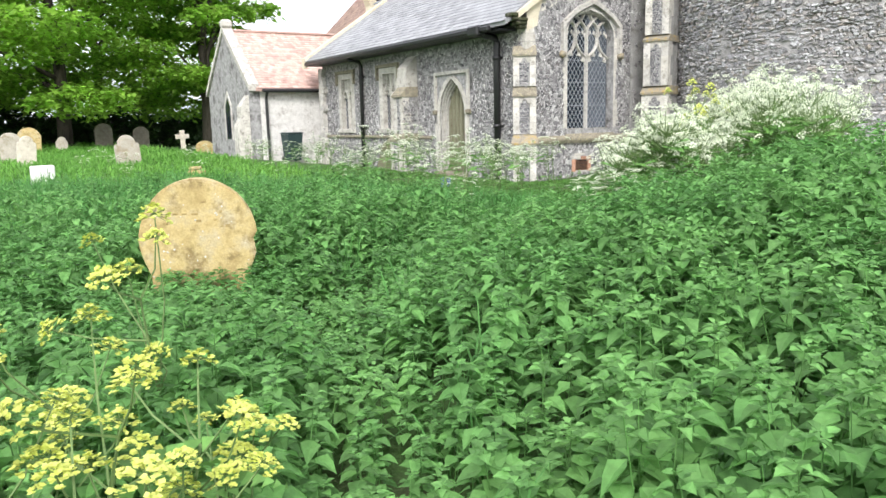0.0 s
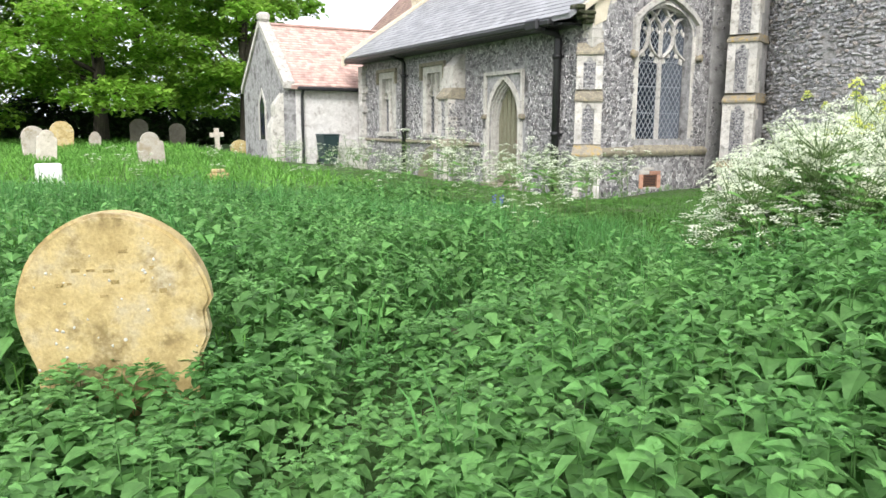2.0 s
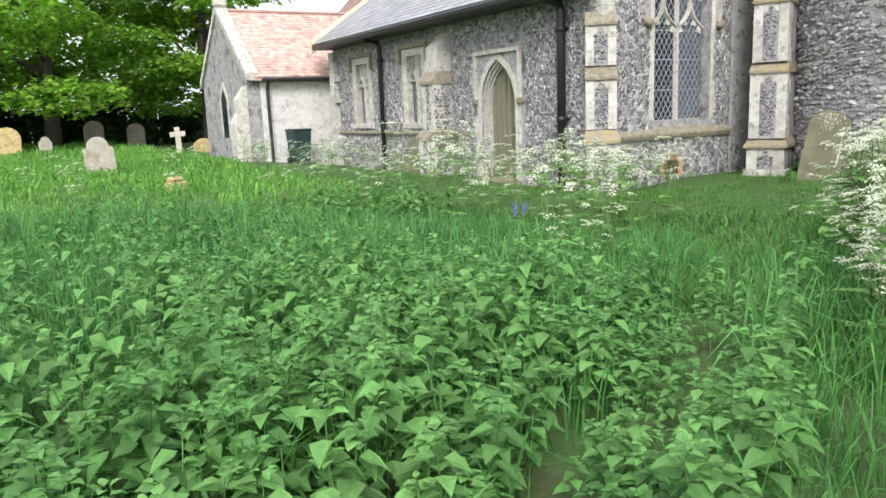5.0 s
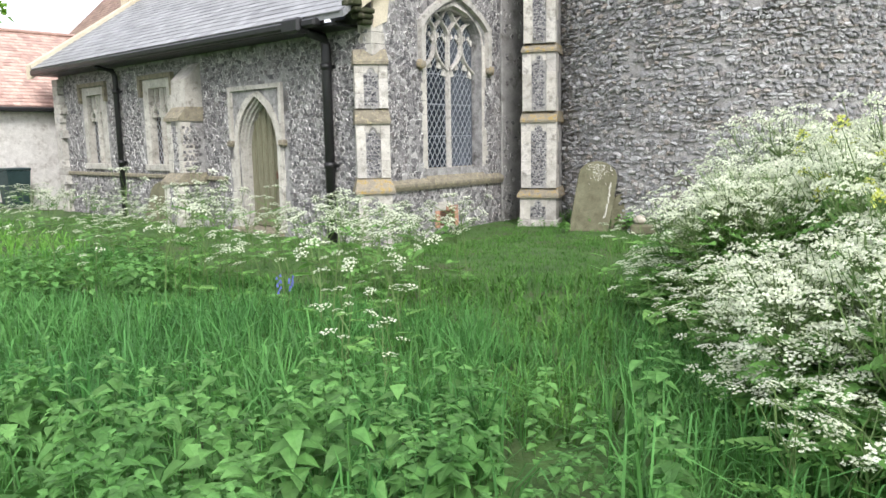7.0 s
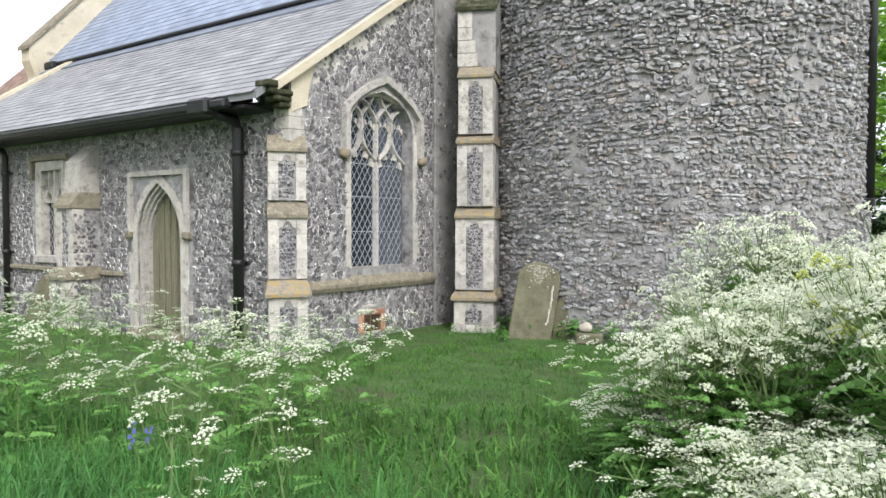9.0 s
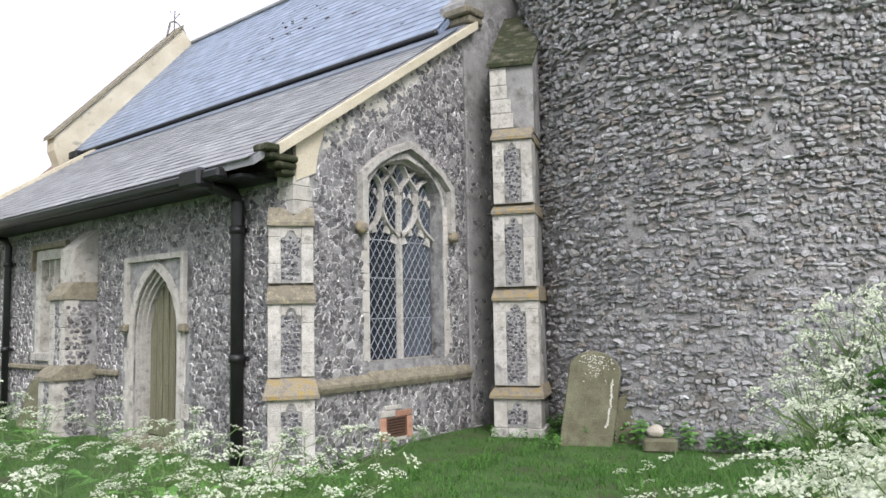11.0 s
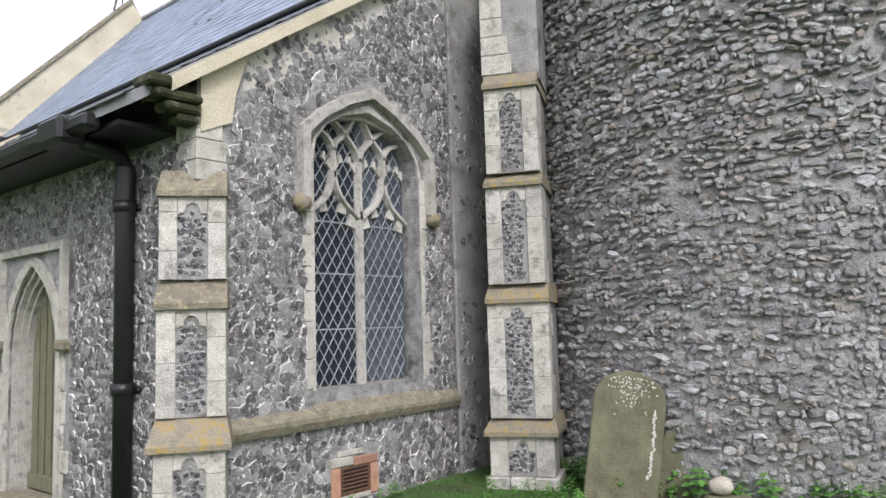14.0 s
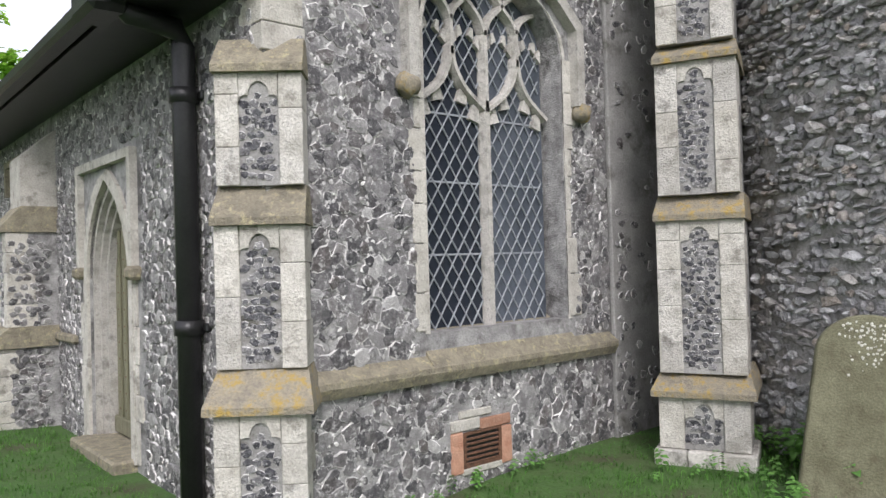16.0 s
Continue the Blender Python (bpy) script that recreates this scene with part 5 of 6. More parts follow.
def indoors(x, y):
    return (x > WX - 0.12 and y > WY - 0.1) or math.hypot(x - TOWER_C[0], y - TOWER_C[1]) < TOWER_R + 0.05 or (x > CX - 0.1 and y > CY - 0.1)


def zone(x, y):
    if indoors(x, y):
        return "none"
    if x > 9.2 and y > 13 or (x + y > 19.3 and x > 7.5):
        return "mown"
    if y > 17.0 - 0.1 * x:
        return "lawn"
    if x + y < 7.6 or (y > 0.62 * x + 3.2 and x + y < 13.2 and y < 10.8) or (y < 4.9 and x + y < 12.5):
        return "nettle"
    return "tall"


def nettle_shapes():
    out = []
    r = np.random.default_rng(5)
    for k in range(7):
        v, f = [], []
        h = 1.0
        lean = r.uniform(-0.1, 0.1, 2)

        def at(z):
            return np.array([lean[0] * z * z, lean[1] * z * z, z])

        for a in range(3):
            w = 0.006
            v += [at(0) + [w * math.cos(a * 2.1), w * math.sin(a * 2.1), 0], at(1.0) + [w * 0.5 * math.cos(a * 2.1), w * 0.5 * math.sin(a * 2.1), 0]]
        f += [(0, 2, 3, 1), (2, 4, 5, 3), (4, 0, 1, 5)]
        levels = [0.38, 0.52, 0.65, 0.76, 0.86, 0.94, 0.99, 1.02]
        for i, z in enumerate(levels):
            n = 2 if i < 6 else 3
            size = (0.13, 0.145, 0.15, 0.145, 0.13, 0.105, 0.075, 0.05)[i] * r.uniform(0.85, 1.15)
            for j in range(n):
                a = i * 1.571 + j * math.tau / n + r.uniform(-0.3, 0.3)
                droop = r.uniform(-0.55, 0.0) if i < 5 else r.uniform(-0.1, 0.75)
                d = np.array([math.cos(a) * math.cos(droop), math.sin(a) * math.cos(droop), math.sin(droop)])
                s = np.array([-math.sin(a), math.cos(a), r.uniform(-0.15, 0.15)])
                up = np.cross(d, s)
                o = at(z) + d * 0.02
                l, w = size * 1.12, size * 0.44
                b = len(v)
                tip = o + d * l + np.array([0, 0, -0.22 * l])
                v += [o, o + d * l * 0.28 + s * w + up * 0.12 * l, o + d * l * 0.28 - s * w + up * 0.12 * l, o + d * l * 0.45, o + d * l * 0.66 + s * w * 0.6 + up * 0.04 * l, o + d * l * 0.66 - s * w * 0.6 + up * 0.04 * l, tip]
                f += [(b, b + 3, b + 1), (b, b + 2, b + 3), (b + 1, b + 3, b + 6, b + 4), (b + 3, b + 2, b + 5, b + 6)]
        out.append((np.array(v), f))
    return out


def grass_shapes(n, length, width, blades, spread, bend):
    out = []
    r = np.random.default_rng(int(length * 1000))
    for k in range(n):
        v, f = [], []
        for _ in range(blades):
            a = r.uniform(0, math.tau)
            d = np.array([math.cos(a), math.sin(a), 0])
            s = np.array([-math.sin(a), math.cos(a), 0]) * width * r.uniform(0.7, 1.3)
            o = np.array([r.normal() * spread, r.normal() * spread, -0.01])
            l, c = length * r.uniform(0.55, 1.15), bend * r.uniform(0.3, 1.4)
            b = len(v)
            p1 = o + d * l * 0.12 * c + np.array([0, 0, l * 0.45])
            p2 = o + d * l * 0.45 * c + np.array([0, 0, l * (0.85 - 0.12 * c)])
            p3 = o + d * l * 0.95 * c + np.array([0, 0, l * (1.0 - 0.42 * c)])
            v += [o - s, o + s, p1 - s * 0.9, p1 + s * 0.9, p2 - s * 0.6, p2 + s * 0.6, p3]
            f += [(b, b + 1, b + 3, b + 2), (b + 2, b + 3, b + 5, b + 4), (b + 4, b + 5, b + 6)]
        out.append((np.array(v), f))
    return out


def sow(region, density, keep, seed):
    """Random places in a rectangle for which keep(x, y) gives a size, not None."""
    r = np.random.default_rng(seed)
    x0, x1, y0, y1 = region
    n = int((x1 - x0) * (y1 - y0) * density)
    pts = np.stack([r.uniform(x0, x1, n), r.uniform(y0, y1, n)], 1)
    for x, y in pts:
        s = keep(x, y, r)
        if s:
            yield x, y, s, r


def patch(x, y, f=0.8):
    return noise.noise(Vector((x * f, y * f, 3.3)))


NETTLES, TALL, SHORT, LAWN = nettle_shapes(), grass_shapes(6, 0.5, 0.005, 7, 0.05, 0.7), grass_shapes(6, 0.11, 0.005, 6, 0.06, 1.0), grass_shapes(5, 0.26, 0.014, 5, 0.12, 0.9)


def in_front(x, y):
    """Just in front of the ochre headstone, where the growth stays low."""
    return math.hypot((x - 1.2) / 0.8, (y - 5.1) / 0.75) < 1.0


def nettle_size(x, y, r):
    zn = zone(x, y)
    d, right = off_path(x, y)
    if zn != "nettle" and not (zn == "tall" and d > 0.7 and patch(x, y, 0.5) > (0.34 if x > 3.5 else 0.08)):
        return None
    if d > 3.2 and r.uniform() < 0.62 or d > 6 and r.uniform() < 0.55 or (y > 6 and x < 2.2 and d > 0.9 and r.uniform() < 0.45):
        return None
    if zn == "nettle" and y > 6.2 and x + y > 9.6 and r.uniform() < 0.55:
        return None
    if abs(x - 1.32) < 0.5 and abs(y - 5.62) < 0.12:
        return None
    s = 0.60 + 0.16 * patch(x, y) + r.uniform(-0.1, 0.1)
    if d < 0.32:
        s *= 0.55
    elif d < 0.6:
        s *= 0.8
    if in_front(x, y):
        s = min(s, 0.44)
    if zn == "tall":
        s *= 0.8
    return max(0.25, s)


def build_nettles():
    places = []
    for x, y, s, r in sow((-4.5, 9.5, -0.3, 15.5), 74, nettle_size, 61):
        if math.hypot(x - 0.018, y - 0.248) < 0.55:
            continue
        m = turn_z(r.uniform(0, math.tau), s, (x, y, ground_z(x, y)), (r.uniform(-0.18, 0.18), r.uniform(-0.18, 0.18)))
        w = 0.62 / max(s, 0.45)
        m[:3, :2] *= w
        places.append((int(r.integers(7)), m))
    tagged(new("nettles", scatter_mesh("nettles", NETTLES, places, "nettle")), "dense bed of green stinging nettles", "nettles", kind="stuff")


build_nettles()


def build_foot_weeds():
    """Small leafy weeds at the foot of the tower and the walls."""
    r = np.random.default_rng(66)
    places = []
    for k in range(90):
        th = r.uniform(2.55, 3.9)
        d = TOWER_R + 0.06 + abs(r.normal()) * 0.12
        places.append((TOWER_C[0] + d * math.cos(th), TOWER_C[1] + d * math.sin(th), r.uniform(0.14, 0.34)))
    for k in range(26):
        places.append((r.uniform(11.1, 13.6), WY - 0.06 - abs(r.normal()) * 0.08, r.uniform(0.08, 0.18)))
    for k in range(16):
        places.append((13.7 + r.normal() * 0.25, 12.5 + r.normal() * 0.3, r.uniform(0.1, 0.2)))
    out = []
    for x, y, s in places:
        m = turn_z(r.uniform(0, math.tau), s, (x, y, ground_z(x, y)), (r.uniform(-0.3, 0.3), r.uniform(-0.3, 0.3)))
        m[:3, :2] *= 1.9
        out.append((int(r.integers(7)), m))
    tagged(new("wall_foot_weeds", scatter_mesh("wall_foot_weeds", NETTLES, out, "parsley_leaf")), "small leafy weeds at the foot of the walls", "weeds", kind="stuff")


build_foot_weeds()


def tall_size(x, y, r):
    zn = zone(x, y)
    d, _ = off_path(x, y)
    if zn == "none" or zn == "lawn" or zn == "mown":
        return None
    if zn == "nettle":
        return r.uniform(0.8, 1.3) if r.uniform() < (0.5 if y > 6.2 and x + y > 9.6 else 0.30 if y > 6 and x < 2.6 or patch(x, y, 0.4) > 0.35 else 0.07) and d > 0.25 else None
    s = r.uniform(0.7, 1.3) * (1.0 + 0.45 * patch(x, y, 0.5))
    edge = min(1.0, max(0.35, (19.6 - x - y) / 3.5))
    return s * (0.5 if d < 0.4 else 0.72 if d < 1.3 else 1.0) * edge


def short_size(x, y, r):
    zn = zone(x, y)
    if zn == "mown":
        return r.uniform(0.4, 0.9) * (1.0 + 0.5 * patch(x, y, 0.9)) * (0.65 if y > 12.8 else 1.0)
    return r.uniform(1.0, 2.0) if zn == "tall" and r.uniform() < 0.4 else None


def lawn_size(x, y, r):
    return r.uniform(0.6, 1.2) * (1 + 0.4 * patch(x, y, 0.3)) if zone(x, y) == "lawn" else None


def build_grass():
    for name, label, shapes, region, density, keep, seed, mat in (
        ("long_grass", "long soft churchyard grass", TALL, (-2, 13, 0, 17.5), 78, tall_size, 71, "tall_grass"),
        ("meadow_grass", "pale green meadow grass among the nettles", TALL, (-5, 3.2, 5.5, 17), 42, lambda x, y, r: r.uniform(0.7, 1.15) if zone(x, y) in ("nettle", "tall") and off_path(x, y)[0] > 0.8 and patch(x, y, 0.45) > -0.25 + 0.25 * max(0.0, x) else None, 75, "lawn"),
        ("short_grass", "short green grass along the church walls", SHORT, (5, 16, 6.0, 22), 170, short_size, 72, "grass"),
        ("lawn_grass", "rough bright lawn between the graves", LAWN, (-8, 10.9, 13, 34), 22, lawn_size, 73, "lawn"),
        ("lawn_grass", "rough bright lawn farther out", LAWN, (-16, 18, 32, 56), 9, lambda x, y, r: r.uniform(0.9, 1.6) if zone(x, y) == "lawn" else None, 74, "lawn"),
    ):
        places = []
        for x, y, s, r in sow(region, density, keep, seed):
            if name == "long_grass" and math.hypot(x - 0.018, y - 0.248) < 0.5:
                continue
            places.append((int(r.integers(5)), turn_z(r.uniform(0, math.tau), s, (x, y, ground_z(x, y)), (r.uniform(-0.15, 0.15), r.uniform(-0.15, 0.15)))))
        tagged(new(name, scatter_mesh(name, shapes, places, mat)), label, "grass", kind="stuff")


build_grass()


# ---- flowering umbellifers ----
def umbel(v, f, o, up, size, r, rays=10, florets=9, dome=0.35, grain=0.12):
    """Adds the florets of one flat-topped umbel to v, f, and returns the ends of its rays."""
    a = np.cross(up, [0.3, 0.7, 0.2])
    a /= np.linalg.norm(a)
    b = np.cross(up, a)
    ends = []
    for k in range(rays):
        t = k * 2.399
        rad = size * math.sqrt((k + 0.4) / rays)
        c = o + (a * math.cos(t) + b * math.sin(t)) * rad + up * (size * 0.55 - dome * rad * rad / size + r.uniform(-0.1, 0.1) * size)
        ends.append(c)
        for _ in range(florets):
            q = c + (a * r.normal() + b * r.normal()) * size * 0.095 + up * r.normal() * size * 0.05
            w = size * grain * r.uniform(0.72, 1.25)
            n1 = a * math.cos(t) + b * math.sin(t) + up * r.uniform(-0.5, 0.5)
            n2 = np.cross(n1, up) + up * r.uniform(-0.6, 0.6)
            i = len(v)
            v += [q - n1 * w, q - n2 * w, q + n1 * w, q + n2 * w]
            f += [(i, i + 1, i + 2, i + 3)]
    return ends


def umbellifer_parts(seed, heads, dome, size, leafy):
    """Stems, leaves and flower heads of one plant of height 1."""
    r = np.random.default_rng(seed)
    sv, sf, lv, lf, tops = [], [], [], [], []

    def stick(p, q, w0, w1):
        d = q - p
        a = np.cross(d, [0.2, 0.9, 0.3])
        a /= np.linalg.norm(a) + 1e-9
        b = np.cross(d, a)
        b /= np.linalg.norm(b) + 1e-9
        i = len(sv)
        for t in (0, 2.094, 4.189):
            o = a * math.cos(t) + b * math.sin(t)
            sv.extend([p + o * w0, q + o * w1])
        sf.extend([(i, i + 2, i + 3, i + 1), (i + 2, i + 4, i + 5, i + 3), (i + 4, i, i + 1, i + 5)])

    lean = r.uniform(-0.12, 0.12, 2)
    joints = [np.array([lean[0] * z, lean[1] * z, z]) for z in (0, 0.3, 0.52, 0.68, 0.8)]
    for p, q in zip(joints, joints[1:]):
        stick(p, q, 0.006 * (1.3 - q[2] * 0.6), 0.006 * (1.2 - q[2] * 0.8))
    for k in range(heads):
        base = joints[2 + k % 3]
        a = k * 2.399 + r.uniform(-0.3, 0.3)
        out = r.uniform(0.08, 0.30) if k else 0.02
        z = r.uniform(0.78, 1.02) if k % 4 else r.uniform(0.6, 0.8)
        end = np.array([base[0] + math.cos(a) * out, base[1] + math.sin(a) * out, max(z, base[2] + 0.1)])
        mid = (base + end) / 2 + np.array([math.cos(a), math.sin(a), 0]) * 0.03
        stick(base, mid, 0.0035, 0.003)
        stick(mid, end, 0.003, 0.002)
        up = end - mid
        up = up / np.linalg.norm(up) * 0.6 + np.array([0, 0, 0.6])
        up /= np.linalg.norm(up)
        fv, ff = [], []
        tops.append((fv, ff))
        for c in umbel(fv, ff, end, up, size * r.uniform(0.75, 1.2), r, 10 if dome < 0.6 else 18, 10 if dome < 0.39 else 8 if dome < 0.6 else 10, dome, 0.095 if dome < 0.39 else 0.118 if dome < 0.6 else 0.125):
            if dome > 0.6 or heads < 20:
                stick(end, c - up * 0.004, 0.0012, 0.0008)
    for k in range(leafy):
        z = r.uniform(0.12, 0.72)
        a = r.uniform(0, math.tau)
        o = np.array([lean[0] * z, lean[1] * z, z])
        d = np.array([math.cos(a), math.sin(a), r.uniform(-0.1, 0.5)])
        s = np.array([-math.sin(a), math.cos(a), 0])
        l = r.uniform(0.18, 0.34)
        for j in range(7):
            t = 0.25 + 0.75 * j / 6
            for sd in (-1, 1):
                c = o + d * l * t + np.array([0, 0, -0.12 * l * t * t])
                w = l * 0.34 * (1.1 - t)
                i = len(lv)
                lv += [c, c + s * sd * w + d * w * 0.7, c + s * sd * w * 0.9 - d * w * 0.05 + np.array([0, 0, 0.02])]
                lf += [(i, i + 1, i + 2)]
    return (sv, sf), (lv, lf), tops


def umbellifer_kind(name, label, seed, heads, dome, size, leafy, flower, flower_label):
    (sv, sf), (lv, lf), tops = umbellifer_parts(seed, heads, dome, size, leafy)
    t = thing(name, label, "wild flower", group=name + " plants")
    part("stalk", raw_mesh("stalk", [tuple(p) for p in sv], sf, "stem"), "stem", t)
    part("foliage", raw_mesh("foliage", [tuple(p) for p in lv], lf, "parsley_leaf"), "parsley_leaf", t, "ferny green leaves")
    if heads <= 14:
        for fv, ff in tops:
            part("flower_head", raw_mesh("flower_head", [tuple(p) for p in fv], ff, flower), flower, t, flower_label)
        return t
    verts, faces = [], []
    for fv, ff in tops:
        faces += [tuple(i + len(verts) for i in q) for q in ff]
        verts += [tuple(p) for p in fv]
    tagged(part("flower_heads", raw_mesh("flower_heads", verts, faces, flower), flower, t, flower_label), kind="stuff")
    return t


def plant_out(kinds, spots):
    """Sets the first of each kind on a spot, and copies for the rest."""
    used = set()
    for i, (x, y, h) in enumerate(spots):
        k = kinds[i % len(kinds)]
        m = pose(x, y, ground_z(x, y) - 0.02, random.uniform(-8, 8), random.uniform(-8, 8), random.uniform(0, 360)) @ Matrix.Diagonal((0.8 + 0.2 * h, 0.8 + 0.2 * h, h, 1))
        if k.name in used:
            made = copy_thing(k, m)
            made.matrix_basis = m
        else:
            k.matrix_basis = m
            used.add(k.name)


random.seed(77)
PARSLEY = [umbellifer_kind("cow_parsley", "cow parsley with flat white flower heads on thin stems", 100 + i, 9, 0.35, 0.052, 4, "white_flower", "lacy white flower heads") for i in range(5)]
SPARSE = [umbellifer_kind("cow_parsley", "slender cow parsley with a few white flower heads", 160 + i, 4, 0.35, 0.05, 3, "white_flower", "lacy white flower heads") for i in range(4)]
BUSHY = [umbellifer_kind("cow_parsley", "bushy cow parsley thick with creamy white flower heads", 120 + i, 46, 0.4, 0.045, 46, "white_flower", "creamy white flower heads") for i in range(5)]
spots = []
# the thick bank of it to the right of the walk
while len(spots) < 84:
    x, y = random.uniform(5.2, 10.8), random.uniform(3.8, 9.0)
    d, right = off_path(x, y)
    if right and 1.05 < d < 3.4 and x + y < 18.6 and x + y > 11.4 and y > 3.9 and (x < 6 or y < 7.25 + 0.30 * (x - 6.04)):
        spots.append((x, y, (1.02 + 0.16 * math.sin(x * 1.7 + y) + random.uniform(-0.12, 0.2)) * min(1.5, 0.76 + 0.26 * d)))
while len(spots) < 150:
    x, y = random.uniform(4.9, 9.6), random.uniform(4.2, 8.8)
    d, right = off_path(x, y)
    if right and 1.0 < d < 1.9 and 11.6 < x + y < 17.4:
        spots.append((x, y, random.uniform(0.5, 0.85)))
plant_out(BUSHY, spots)
spots = []
while len(spots) < 50:
    x, y = random.uniform(5.5, 10.4), random.uniform(8.6, 15.5)
    d, right = off_path(x, y)
    if d > 1.1 and not indoors(x, y) and 15.0 < x + y < 24 and x < 9.0 and (not right):
        spots.append((x, y, random.uniform(0.62, 1.3) if x < 7.4 else random.uniform(0.7, 1.08)))
while len(spots) < 100:
    x, y = random.uniform(2.0, 10.4), random.uniform(15.5, 25)
    spots.append((x, y, random.uniform(0.5, 0.85))) if 7.0 < x < 9.6 or random.random() < 0.12 else None
n = len(spots)
while len(spots) < n + 26:
    x, y = random.uniform(4.9, 8.6), random.uniform(4.6, 8.6)
    d, right = off_path(x, y)
    if right and 0.95 < d < 1.7:
        spots.append((x, y, random.uniform(0.55, 0.85)))
n = len(spots)
while len(spots) < n + 22:
    x, y = random.uniform(5.2, 7.8), random.uniform(5.4, 8.0)
    d, right = off_path(x, y)
    if right and 0.75 < d < 1.15:
        spots.append((x, y, random.uniform(0.5, 0.72)))
for _ in range(14):
    spots.append((random.uniform(7.5, 8.8), random.uniform(9.9, 11.5), random.uniform(0.8, 1.1)))
plant_out(PARSLEY, spots)
spots = []
for x, y, h in ((6.2, 8.2, 0.62), (6.5, 7.9, 0.66), (6.0, 7.4, 0.6), (5.6, 8.0, 0.6), (8.1, 9.1, 0.55), (7.8, 8.7, 0.5), (9.4, 9.3, 0.62), (7.3, 7.8, 0.6), (6.4, 8.4, 0.5), (6.0, 7.9, 0.5), (6.8, 8.9, 0.6), (6.3, 7.4, 0.55), (5.4, 8.3, 0.6), (7.3, 9.7, 0.75), (6.7, 9.5, 0.7), (9.2, 8.8, 0.78), (9.6, 9.1, 0.75), (9.9, 9.4, 0.7), (10.1, 9.0, 0.8), (6.18, 8.16, 0.7), (5.4, 8.6, 0.66), (5.8, 9.09, 0.72), (6.59, 9.26, 0.72), (6.98, 10.1, 0.75), (6.5, 8.8, 0.7), (6.14, 8.9, 0.72), (5.67, 8.96, 0.7), (8.3, 8.98, 0.6), (7.57, 8.72, 0.62), (6.81, 9.28, 0.7), (7.6, 10.4, 0.8), (8.0, 11.2, 0.8), (7.2, 11.0, 0.85)):
    if off_path(x, y)[0] > 1.0:
        spots.append((x, y, h))
plant_out(SPARSE, spots)

ALEX = [umbellifer_kind("alexanders", "alexanders with domed yellow-green flower heads", 140 + i, 7, 0.9, 0.044, 10, "yellow_flower", "domed yellow flower heads") for i in range(3)]
random.seed(78)
plant_out(ALEX, [(0.50, 2.74, 1.16), (0.50, 2.25, 0.7), (0.0, 2.15, 0.95), (-0.08, 1.72, 0.95), (-0.04, 1.4, 0.92), (0.24, 2.0, 0.88), (0.46, 2.0, 0.72), (0.02, 1.9, 1.0), (-0.2, 2.3, 1.02), (0.12, 1.68, 0.88), (7.2, 6.2, 1.6), (6.6, 5.6, 1.6), (8.4, 7.0, 1.55), (7.9, 6.4, 1.6)])


def build_bluebells():
    for x, y in ((6.55, 10.7),):
        b = thing("bluebell", "small clump of blue bell flowers in the grass", "wild flower", Matrix.Translation((x, y, ground_z(x, y))), group="bluebells")
        for k in range(4):
            a = k * 1.7
            tip = (math.cos(a) * 0.07, math.sin(a) * 0.07, 0.40 + 0.04 * (k % 2))
            part("stalk", tube(bmesh.new(), [(0, 0, 0), (tip[0] * 0.6, tip[1] * 0.6, 0.25), tip], 0.003, 5), "stem", b)
            bm = bmesh.new()
            for j in range(5):
                bmesh.ops.create_cone(bm, segments=6, radius1=0.011, radius2=0.005, depth=0.024, matrix=Matrix.Translation((tip[0] + math.cos(j * 2.4) * 0.018, tip[1] + math.sin(j * 2.4) * 0.018, tip[2] - j * 0.022)))
            part("bells", bm, "blue_flower", b)


build_bluebells()


# ---- flints of the walls, last of all ----
def flint_shapes(n, seed, pts=8, rugged=0.0):
    """Lumps with a pale rim and a broken face: along, out of the wall, up. Slot 1 is the rim."""
    out = []
    r = np.random.default_rng(seed)
    for _ in range(n):
        ang = np.linspace(0, math.tau, pts, endpoint=False) + r.uniform(-0.3, 0.3, pts)
        rad = r.uniform(0.74, 1.14, pts)
        low = [(math.cos(a) * q, -0.5, math.sin(a) * q) for a, q in zip(ang, rad)]
        rim = [(math.cos(a) * q * 0.96, 0.55 + r.uniform(-0.1, 0.1), math.sin(a) * q * 0.96) for a, q in zip(ang, rad)]
        face = [(math.cos(a) * q * 0.84 + r.uniform(-0.05, 0.05), 0.78 + r.uniform(-0.3, 0.3) * (0.5 + rugged), math.sin(a) * q * 0.84) for a, q in zip(ang, rad)]
        top = [(r.uniform(-0.25, 0.25), 0.95 + r.uniform(-0.25, 0.35) * (0.4 + rugged), r.uniform(-0.25, 0.25))]
        v = np.array(low + rim + face + top)
        f, slot = [], []
        edge = 1 if r.uniform() < 0.72 else 0
        for i in range(pts):
            j = (i + 1) % pts
            f += [(i, j, pts + j, pts + i), (pts + i, pts + j, 2 * pts + j, 2 * pts + i), (2 * pts + i, 2 * pts + j, 3 * pts)]
            slot += [edge, edge if i % 3 else 0, 0]
        out.append((v, f, slot))
    return out


KNAPPED, COBBLES = flint_shapes(16, 81), flint_shapes(20, 82, 8, 0.55)


def flint_matrix(at, u, n, su, sz, depth, spin):
    """Columns: along the wall, out of it, upwards."""
    c, s = math.cos(spin), math.sin(spin)
    up = np.array([0.0, 0.0, 1.0])
    m = np.eye(4)
    m[:3, 0] = (u * c + up * s) * su
    m[:3, 1] = n * depth
    m[:3, 2] = (up * c - u * s) * sz
    m[:3, 3] = at
    return m


